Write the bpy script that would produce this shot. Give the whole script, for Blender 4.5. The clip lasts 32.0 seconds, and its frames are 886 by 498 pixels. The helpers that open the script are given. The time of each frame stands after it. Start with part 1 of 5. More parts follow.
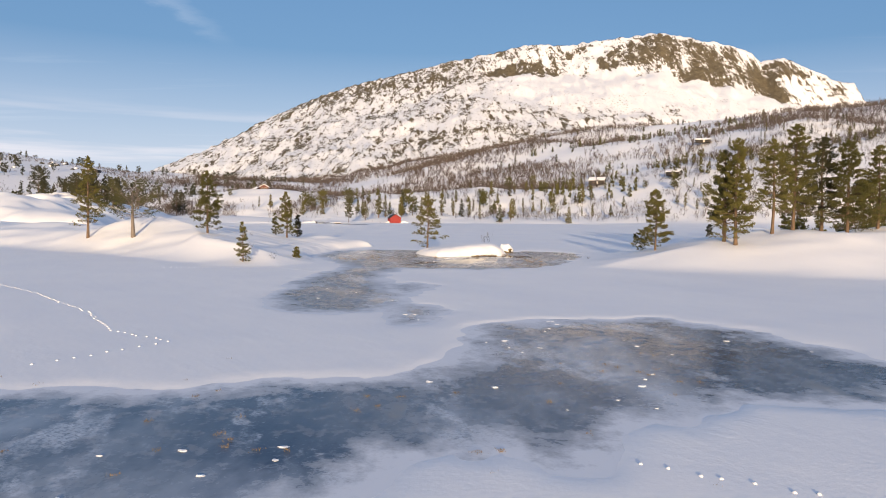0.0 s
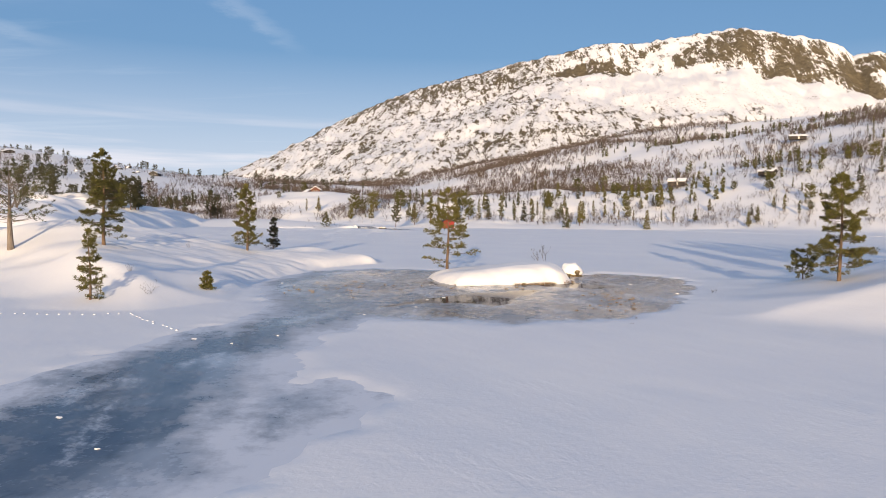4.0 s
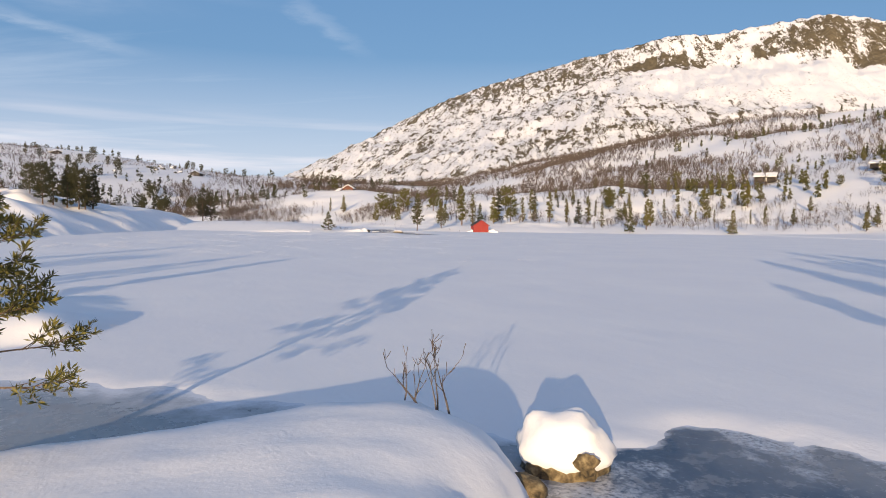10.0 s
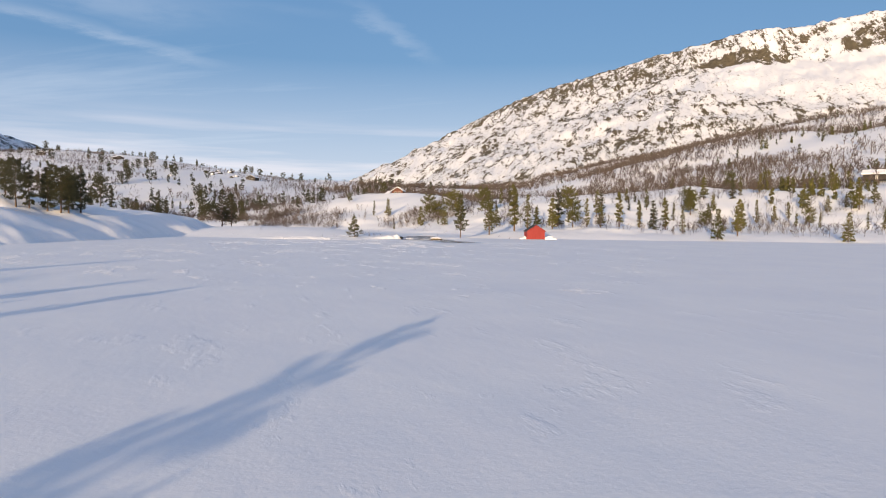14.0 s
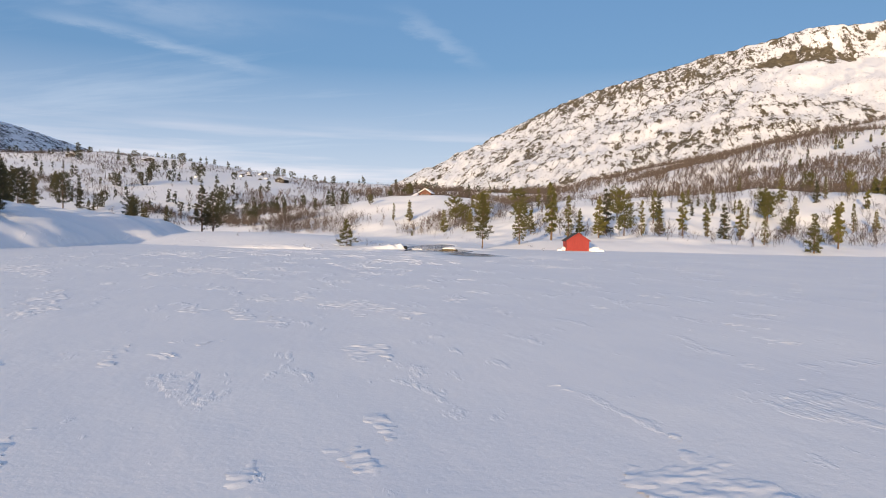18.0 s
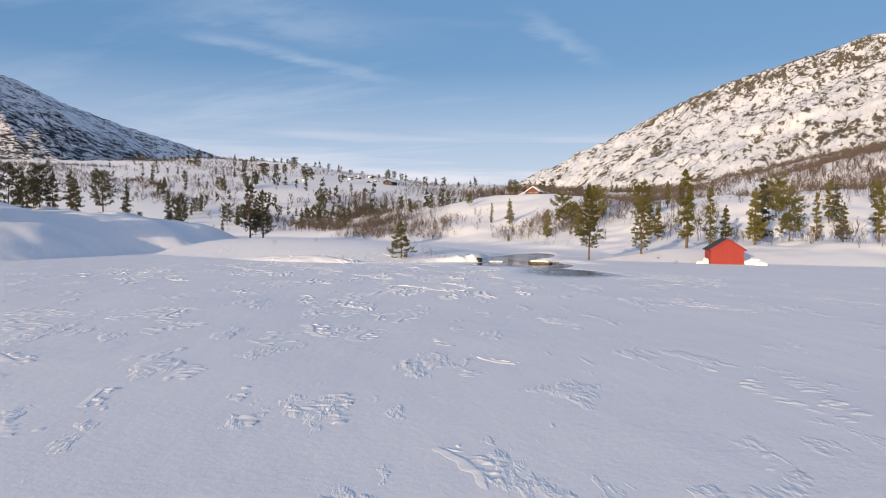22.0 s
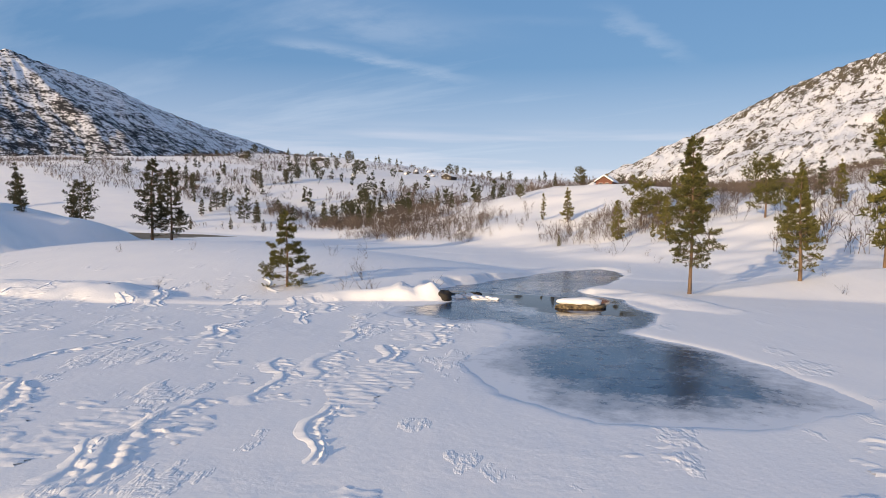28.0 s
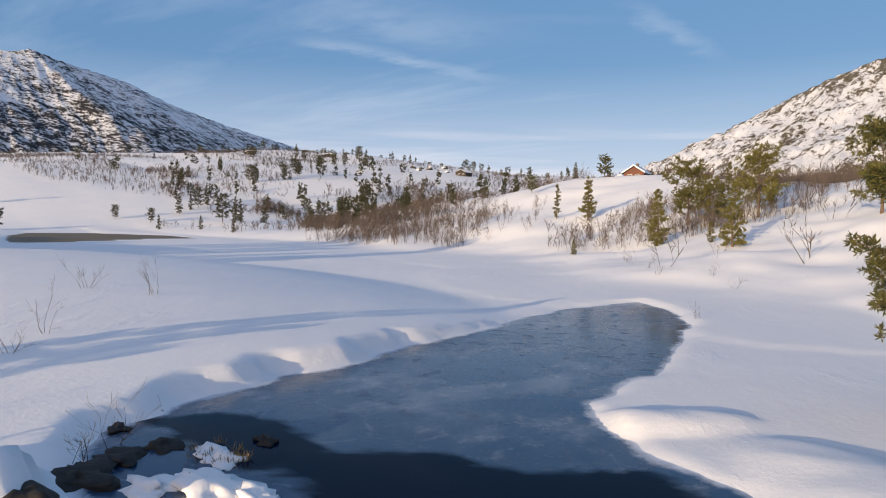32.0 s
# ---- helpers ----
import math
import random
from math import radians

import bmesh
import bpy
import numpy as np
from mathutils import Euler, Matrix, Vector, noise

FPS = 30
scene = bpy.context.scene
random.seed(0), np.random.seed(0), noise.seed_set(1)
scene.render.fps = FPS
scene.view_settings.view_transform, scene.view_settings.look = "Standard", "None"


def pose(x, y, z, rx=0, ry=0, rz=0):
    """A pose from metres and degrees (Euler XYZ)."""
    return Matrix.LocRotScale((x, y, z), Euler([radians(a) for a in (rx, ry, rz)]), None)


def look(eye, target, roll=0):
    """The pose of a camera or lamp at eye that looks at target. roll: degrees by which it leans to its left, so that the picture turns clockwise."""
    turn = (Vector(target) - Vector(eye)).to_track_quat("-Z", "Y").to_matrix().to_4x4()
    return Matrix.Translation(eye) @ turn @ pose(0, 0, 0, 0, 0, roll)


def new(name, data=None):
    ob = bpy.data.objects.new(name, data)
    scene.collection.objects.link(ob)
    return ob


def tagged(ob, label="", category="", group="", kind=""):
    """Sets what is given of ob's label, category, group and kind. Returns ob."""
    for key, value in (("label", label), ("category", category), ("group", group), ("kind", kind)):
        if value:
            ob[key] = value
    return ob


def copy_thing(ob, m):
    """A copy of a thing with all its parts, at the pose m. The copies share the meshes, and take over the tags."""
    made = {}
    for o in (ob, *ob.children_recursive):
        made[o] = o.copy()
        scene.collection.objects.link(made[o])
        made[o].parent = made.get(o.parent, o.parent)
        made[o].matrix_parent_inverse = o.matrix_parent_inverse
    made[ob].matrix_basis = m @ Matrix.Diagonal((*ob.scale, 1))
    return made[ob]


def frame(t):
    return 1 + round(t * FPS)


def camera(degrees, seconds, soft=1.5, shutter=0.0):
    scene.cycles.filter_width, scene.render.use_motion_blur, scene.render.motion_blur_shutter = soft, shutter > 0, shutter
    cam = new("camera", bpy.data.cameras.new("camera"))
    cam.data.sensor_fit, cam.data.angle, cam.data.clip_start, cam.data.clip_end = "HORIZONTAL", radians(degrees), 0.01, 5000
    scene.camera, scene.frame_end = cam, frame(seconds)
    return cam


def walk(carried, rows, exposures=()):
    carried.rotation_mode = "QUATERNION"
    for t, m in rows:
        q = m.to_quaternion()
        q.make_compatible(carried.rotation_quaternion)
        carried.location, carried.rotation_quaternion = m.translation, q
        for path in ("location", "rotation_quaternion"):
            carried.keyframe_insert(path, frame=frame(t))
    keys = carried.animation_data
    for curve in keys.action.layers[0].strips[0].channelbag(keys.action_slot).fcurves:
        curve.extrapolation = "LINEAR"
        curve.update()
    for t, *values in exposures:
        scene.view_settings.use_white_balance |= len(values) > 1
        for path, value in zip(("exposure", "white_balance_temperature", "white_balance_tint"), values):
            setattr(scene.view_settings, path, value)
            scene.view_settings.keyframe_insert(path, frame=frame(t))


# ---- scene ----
cam = camera(66.0, 32.0, soft=0.8)

PATH = [
    (0, (-3.133, 3.342, 5.532), (-3.366, 5.325, 5.418), 0.7),
    (1, (-3.395, 10.83, 5.436), (-3.664, 12.809, 5.324), 0.7),
    (2, (-3.485, 18.672, 5.403), (-3.788, 20.646, 5.294), 0.7),
    (3, (-3.954, 26.321, 5.269), (-4.311, 28.286, 5.163), 0.8),
    (4, (-3.664, 34.751, 5.201), (-4.091, 36.702, 5.098), 0.8),
    (4.5, (-3.721, 38.627, 5.2), (-4.167, 40.574, 5.098), 0.9),
    (6.5, (-3.63, 54.898, 5.048), (-4.135, 56.831, 4.946), 0.9),
    (7, (-3.512, 58.852, 4.986), (-4.03, 60.782, 4.886), 0.8),
    (8, (-3.398, 66.29, 4.944), (-3.939, 68.213, 4.846), 0.6),
    (9, (-3.442, 73.711, 4.939), (-4.008, 75.627, 4.839), 0.7),
    (10, (-3.602, 81.074, 4.989), (-4.215, 82.975, 4.889), 0.8),
    (11, (-4.22, 89.331, 4.923), (-4.891, 91.213, 4.825), 0.8),
    (12, (-5.147, 97.364, 4.883), (-5.866, 99.229, 4.789), 0.6),
    (13, (-6.47, 104.541, 4.899), (-7.234, 106.387, 4.807), 0.6),
    (14, (-8.093, 111.044, 4.833), (-8.891, 112.876, 4.745), 0.7),
    (14.5, (-9.184, 114.537, 4.782), (-9.991, 116.364, 4.698), 0.7),
    (16.5, (-13.181, 130.986, 4.912), (-14.038, 132.792, 4.835), 1.0),
    (17, (-14.321, 135.341, 4.94), (-15.191, 137.14, 4.866), 0.9),
    (18, (-16.739, 144.239, 4.897), (-17.655, 146.016, 4.823), 1.1),
    (19, (-19.302, 152.888, 4.856), (-20.28, 154.631, 4.784), 1.0),
    (20, (-21.889, 160.965, 4.926), (-22.941, 162.664, 4.853), 1.0),
    (21, (-24.952, 168.833, 5.002), (-26.093, 170.474, 4.929), 0.7),
    (22, (-28.502, 176.942, 5.025), (-29.718, 178.528, 4.954), 0.7),
    (23, (-32.354, 185.277, 4.893), (-33.628, 186.817, 4.821), 1.0),
    (24, (-36.388, 193.443, 4.819), (-37.696, 194.954, 4.745), 1.1),
    (25, (-40.151, 201.27, 4.764), (-41.484, 202.759, 4.69), 1.1),
    (27.5, (-49.545, 219.218, 4.818), (-50.924, 220.665, 4.741), 1.2),
    (28, (-51.606, 222.731, 4.794), (-52.994, 224.169, 4.718), 0.9),
    (29, (-55.789, 229.386, 4.827), (-57.19, 230.811, 4.748), 1.0),
    (30, (-60.184, 236.169, 4.739), (-61.593, 237.586, 4.666), 1.1),
    (31, (-64.289, 243.267, 4.758), (-65.722, 244.66, 4.682), 1.1),
    (32, (-69.17, 250.579, 4.78), (-70.609, 251.966, 4.702), 0.9),
]
walk(cam, [(t, look(eye, target, roll)) for t, eye, target, roll in PATH])

# ---- world and sun ----
SUN_EL, SUN_AZ = 8.0, 173.2      # degrees; azimuth clockwise from +y
world = bpy.data.worlds.new("world")
scene.world = world
world.use_nodes = True
wn, wl = world.node_tree.nodes, world.node_tree.links
sky = wn.new("ShaderNodeTexSky")
sky.sky_type, sky.sun_disc = "NISHITA", False
sky.sun_elevation, sky.sun_rotation = radians(SUN_EL), radians(SUN_AZ)
sky.altitude, sky.air_density, sky.dust_density, sky.ozone_density = 600, 1.0, 0.4, 1.5
bg = wn["Background"]
bg.inputs["Strength"].default_value = 0.156
tint = wn.new("ShaderNodeMix")
tint.data_type = "RGBA"
tint.inputs["Factor"].default_value = 0.75
tint.inputs["B"].default_value = (0.56, 1.50, 3.22, 1)
wl.new(sky.outputs[0], tint.inputs["A"])
where = wn.new("ShaderNodeTexCoord")
up = wn.new("ShaderNodeSeparateXYZ")
wl.new(where.outputs["Generated"], up.inputs[0])
# pale haze over the whole horizon
haze = wn.new("ShaderNodeMapRange")
haze.inputs["From Min"].default_value, haze.inputs["From Max"].default_value = 0.0, 0.22
haze.inputs["To Min"].default_value, haze.inputs["To Max"].default_value = 0.72, 0.0
wl.new(up.outputs["Z"], haze.inputs["Value"])
hz = wn.new("ShaderNodeMix")
hz.data_type = "RGBA"
wl.new(haze.outputs[0], hz.inputs["Factor"])
wl.new(tint.outputs["Result"], hz.inputs["A"])
side = wn.new("ShaderNodeVectorMath")
side.operation = "DOT_PRODUCT"
side.inputs[1].default_value = (math.sin(radians(SUN_AZ)), math.cos(radians(SUN_AZ)), 0)
wl.new(where.outputs["Generated"], side.inputs[0])
sunward = wn.new("ShaderNodeMapRange")
sunward.inputs["From Min"].default_value, sunward.inputs["From Max"].default_value = -0.2, 1.0
wl.new(side.outputs["Value"], sunward.inputs["Value"])
glow = wn.new("ShaderNodeMix")
glow.data_type = "RGBA"
glow.inputs["A"].default_value, glow.inputs["B"].default_value = (4.3, 4.75, 5.9, 1), (19.0, 13.5, 8.6, 1)
wl.new(sunward.outputs[0], glow.inputs["Factor"])
wl.new(glow.outputs["Result"], hz.inputs["B"])
# thin cirrus, streaked along one direction on the dome
flat = wn.new("ShaderNodeVectorMath")
flat.operation = "DIVIDE"
rise = wn.new("ShaderNodeMath")
rise.operation = "MAXIMUM"
rise.inputs[1].default_value = 0.03
wl.new(up.outputs["Z"], rise.inputs[0])
wl.new(where.outputs["Generated"], flat.inputs[0])
wl.new(rise.outputs[0], flat.inputs[1])
turned = wn.new("ShaderNodeMapping")
turned.inputs["Rotation"].default_value = (0, 0, radians(38))
turned.inputs["Scale"].default_value = (0.16, 0.75, 0.0)
wl.new(flat.outputs[0], turned.inputs["Vector"])
streak = wn.new("ShaderNodeTexNoise")
streak.inputs["Scale"].default_value, streak.inputs["Detail"].default_value, streak.inputs["Roughness"].default_value = 1.0, 7, 0.6
streak.inputs["Distortion"].default_value = 0.2
wl.new(turned.outputs[0], streak.inputs["Vector"])
thin = wn.new("ShaderNodeMapRange")
thin.inputs["From Min"].default_value, thin.inputs["From Max"].default_value = 0.55, 0.85
thin.inputs["To Max"].default_value = 0.28
wl.new(streak.outputs["Fac"], thin.inputs["Value"])
cl = wn.new("ShaderNodeMix")
cl.data_type = "RGBA"
wl.new(thin.outputs[0], cl.inputs["Factor"])
wl.new(hz.outputs["Result"], cl.inputs["A"])
cl.inputs["B"].default_value = (5.2, 5.8, 6.6, 1)
# two drawn-out wisps high up
spot = wn.new("ShaderNodeSeparateXYZ")
wl.new(flat.outputs[0], spot.inputs[0])


def world_calc(op, a, b):
    node = wn.new("ShaderNodeMath")
    node.operation = op
    for i, v in enumerate((a, b)):
        if isinstance(v, (int, float)):
            node.inputs[i].default_value = v
        else:
            wl.new(v, node.inputs[i])
    return node.outputs[0]


def world_span(v, a, b, lo=0.0, hi=1.0):
    node = wn.new("ShaderNodeMapRange")
    node.interpolation_type = "SMOOTHSTEP"
    for key, value in (("From Min", a), ("From Max", b), ("To Min", lo), ("To Max", hi)):
        node.inputs[key].default_value = value
    wl.new(v, node.inputs["Value"])
    return node.outputs[0]


frayed = wn.new("ShaderNodeTexNoise")
frayed.inputs["Scale"].default_value, frayed.inputs["Detail"].default_value, frayed.inputs["Roughness"].default_value = 2.2, 8, 0.65
wl.new(flat.outputs[0], frayed.inputs["Vector"])
fray = world_calc("MULTIPLY", world_calc("SUBTRACT", frayed.outputs["Fac"], 0.5), 0.45)
base_sky = cl.outputs["Result"]
for x0, lean, y0, y1, wide, thick in ((-3.24, 0.03, 1.9, 3.9, 0.2, 0.2), (-1.68, -0.14, 2.6, 4.3, 0.12, 0.13), (-1.85, 0.9, 2.4, 3.1, 0.2, 0.14), (-2.6, 0.1, 1.6, 3.2, 0.6, 0.14)):
    off = world_calc("SUBTRACT", spot.outputs["X"], world_calc("ADD", world_calc("MULTIPLY", world_calc("SUBTRACT", spot.outputs["Y"], 2.95), lean), x0))
    off = world_calc("ABSOLUTE", world_calc("ADD", off, fray), 0)
    long = world_calc("MULTIPLY", world_span(spot.outputs["Y"], y0, y0 + 0.5), world_span(spot.outputs["Y"], y1, y1 - 0.9))
    wisp = world_calc("MULTIPLY", world_calc("MULTIPLY", world_span(off, wide, 0.0), long), world_span(frayed.outputs["Fac"], 0.3, 0.65, 0.25 * thick, thick))
    layer = wn.new("ShaderNodeMix")
    layer.data_type = "RGBA"
    wl.new(wisp, layer.inputs["Factor"])
    wl.new(base_sky, layer.inputs["A"])
    layer.inputs["B"].default_value = (5.2, 5.6, 6.3, 1)
    base_sky = layer.outputs["Result"]
# low cloud bars over the horizon
bar = wn.new("ShaderNodeMapping")
bar.inputs["Scale"].default_value = (2.2, 2.2, 34.0)
wl.new(where.outputs["Generated"], bar.inputs["Vector"])
bars = wn.new("ShaderNodeTexNoise")
bars.inputs["Scale"].default_value, bars.inputs["Detail"].default_value = 1.0, 5
wl.new(bar.outputs[0], bars.inputs["Vector"])
dense = wn.new("ShaderNodeMapRange")
dense.inputs["From Min"].default_value, dense.inputs["From Max"].default_value, dense.inputs["To Max"].default_value = 0.5, 0.72, 0.75
wl.new(bars.outputs["Fac"], dense.inputs["Value"])
lowly = wn.new("ShaderNodeMapRange")
lowly.inputs["From Min"].default_value, lowly.inputs["From Max"].default_value = 0.15, 0.07
wl.new(up.outputs["Z"], lowly.inputs["Value"])
both = wn.new("ShaderNodeMath")
both.operation = "MULTIPLY"
wl.new(dense.outputs[0], both.inputs[0])
wl.new(lowly.outputs[0], both.inputs[1])
cloud = wn.new("ShaderNodeMix")
cloud.data_type = "RGBA"
wl.new(both.outputs[0], cloud.inputs["Factor"])
wl.new(base_sky, cloud.inputs["A"])
cloud.inputs["B"].default_value = (6.3, 5.9, 6.2, 1)
# bright warm veil round the low sun
veil = wn.new("ShaderNodeVectorMath")
veil.operation = "DOT_PRODUCT"
veil.inputs[1].default_value = (math.sin(radians(SUN_AZ)) * math.cos(radians(SUN_EL)), math.cos(radians(SUN_AZ)) * math.cos(radians(SUN_EL)), math.sin(radians(SUN_EL)))
wl.new(where.outputs["Generated"], veil.inputs[0])
near_sun = wn.new("ShaderNodeMapRange")
near_sun.inputs["From Min"].default_value, near_sun.inputs["From Max"].default_value = 0.35, 1.0
wl.new(veil.outputs["Value"], near_sun.inputs["Value"])
shine = wn.new("ShaderNodeMix")
shine.data_type, shine.blend_type = "RGBA", "ADD"
wl.new(near_sun.outputs[0], shine.inputs["Factor"])
wl.new(cloud.outputs["Result"], shine.inputs["A"])
shine.inputs["B"].default_value = (4.2, 2.55, 1.1, 1)
wl.new(shine.outputs["Result"], bg.inputs["Color"])
sun = new("sun", bpy.data.lights.new("sun", "SUN"))
sun.data.energy, sun.data.angle, sun.data.color = 4.6, radians(0.5), (1.0, 0.80, 0.545)
se, sa = radians(SUN_EL), radians(SUN_AZ)
sun.matrix_world = look((math.sin(sa) * math.cos(se) * 50, math.cos(sa) * math.cos(se) * 50, math.sin(se) * 50), (0, 0, 0))
scene.view_settings.exposure = 0.21
scene.view_settings.use_white_balance = True
scene.view_settings.white_balance_temperature = 7000
scene.view_settings.white_balance_tint = 11.5


# ---- noise on arrays ----
def lattice(ix, iy, seed):
    h = (ix * 374761393 + iy * 668265263 + seed * 1442695041) & 0xFFFFFFFF
    h = ((h ^ (h >> 13)) * 1274126177) & 0xFFFFFFFF
    return ((h ^ (h >> 16)) & 0xFFFF) / 32767.5 - 1.0


def vnoise(x, y, seed=0):
    x, y = np.asarray(x, float), np.asarray(y, float)
    ix, iy = np.floor(x).astype(np.int64), np.floor(y).astype(np.int64)
    fx, fy = x - ix, y - iy
    u, v = fx * fx * fx * (fx * (fx * 6 - 15) + 10), fy * fy * fy * (fy * (fy * 6 - 15) + 10)
    a, b = lattice(ix, iy, seed), lattice(ix + 1, iy, seed)
    c, d = lattice(ix, iy + 1, seed), lattice(ix + 1, iy + 1, seed)
    return (a * (1 - u) + b * u) * (1 - v) + (c * (1 - u) + d * u) * v


def fbm(x, y, octaves=4, seed=0, gain=0.5):
    out, amp = 0.0, 1.0
    for i in range(octaves):
        out = out + amp * vnoise(x, y, seed + i * 17)
        x, y, amp = np.asarray(x) * 2.03 + 11.3, np.asarray(y) * 2.03 - 7.1, amp * gain
    return out


def ridged(x, y, octaves=4, seed=0, gain=0.5):
    out, amp = 0.0, 1.0
    for i in range(octaves):
        out = out + amp * (1 - 2 * np.abs(vnoise(x, y, seed + i * 13)))
        x, y, amp = np.asarray(x) * 2.1 + 5.2, np.asarray(y) * 2.1 + 3.7, amp * gain
    return out


def smooth(a, b, v):
    t = np.clip((v - a) / (b - a), 0, 1)
    return t * t * (3 - 2 * t)


def inside_dist(x, y, poly):
    """Distance to a closed outline, negative inside it."""
    x, y = np.asarray(x, float), np.asarray(y, float)
    best, inside = np.full(x.shape, 1e9), np.zeros(x.shape, bool)
    for (ax, ay), (bx, by) in zip(poly, poly[1:] + poly[:1]):
        dx, dy = bx - ax, by - ay
        t = np.clip(((x - ax) * dx + (y - ay) * dy) / (dx * dx + dy * dy + 1e-9), 0, 1)
        best = np.minimum(best, (x - ax - t * dx) ** 2 + (y - ay - t * dy) ** 2)
        cross = ((ay > y) != (by > y)) & (x < (bx - ax) * (y - ay) / (by - ay + 1e-12) + ax)
        inside ^= cross
    best = np.sqrt(best)
    return np.where(inside, -best, best)


def crest(x, y, line):
    """Distance to a ridge line in plan, the height of its nearest point, and how far along it that is."""
    x, y = np.asarray(x, float), np.asarray(y, float)
    best, high, along = np.full(x.shape, 1e18), np.zeros(x.shape), np.zeros(x.shape)
    for i, ((ax, ay, az), (bx, by, bz)) in enumerate(zip(line, line[1:])):
        dx, dy = bx - ax, by - ay
        t = np.clip(((x - ax) * dx + (y - ay) * dy) / (dx * dx + dy * dy), 0, 1)
        d = (x - ax - t * dx) ** 2 + (y - ay - t * dy) ** 2
        near = d < best
        best, high, along = np.where(near, d, best), np.where(near, az + (bz - az) * t, high), np.where(near, i + t, along)
    return np.sqrt(best), high, along


def ridge(x, y, line, fall, end=1.0):
    """The highest of the slopes that fall from a ridge line's stretches: height, distance to it, how far along."""
    x, y = np.asarray(x, float), np.asarray(y, float)
    best, dist, along = np.full(x.shape, -1e9), np.zeros(x.shape), np.zeros(x.shape)
    for i, ((ax, ay, az), (bx, by, bz)) in enumerate(zip(line, line[1:])):
        dx, dy = bx - ax, by - ay
        long = math.hypot(dx, dy)
        t = ((x - ax) * dx + (y - ay) * dy) / (long * long)
        over = np.maximum(np.maximum(-t, t - 1), 0) * long * end
        t = np.clip(t, 0, 1)
        d = np.sqrt(((x - ax) * dy - (y - ay) * dx) ** 2 / (long * long) + over * over)
        h = az + (bz - az) * t - fall(d, i + t)
        up = h > best
        best, dist, along = np.where(up, h, best), np.where(up, d, dist), np.where(up, i + t, along)
    return best, dist, along


def smax(a, b, k):
    return 0.5 * (a + b + np.sqrt((a - b) ** 2 + k * k)) - 0.5 * k * 0.0


# ---- the plan: shores, pools, ridges ----
LEFT_BANK = [(-400, 90), (-90, 88), (-68, 82), (-54, 76), (-42, 71), (-32, 65), (-26, 65.5), (-24, 70), (-29, 80), (-29, 94), (-25.5, 101), (-27, 106), (-34, 112),
             (-60, 120), (-96, 140), (-300, 170), (-700, 120), (-700, 90)]
LEFT_POINT = [(-92, 140), (-108, 170), (-119, 205), (-129, 234), (-136, 250), (-140, 258), (-147, 264), (-165, 266), (-230, 268), (-420, 250), (-420, 150), (-200, 130)]
RIGHT_BANK = [(3, 70), (1.5, 72), (2, 78), (4.5, 86), (5, 94), (12, 104), (25, 112), (55, 122), (110, 150), (400, 260), (700, 260), (700, 38), (60, 57), (22, 64), (10, 67)]
FAR_SHORE = [(-150, 330), (-122, 326), (-100, 312), (-85, 300), (-77, 290), (-74, 277), (-72, 269), (-64, 272), (-52, 279), (-30, 288), (-12, 295), (16, 304), (60, 322), (140, 350),
             (420, 430), (900, 430), (900, 1200), (-700, 1200), (-700, 330), (-400, 335), (-260, 330)]
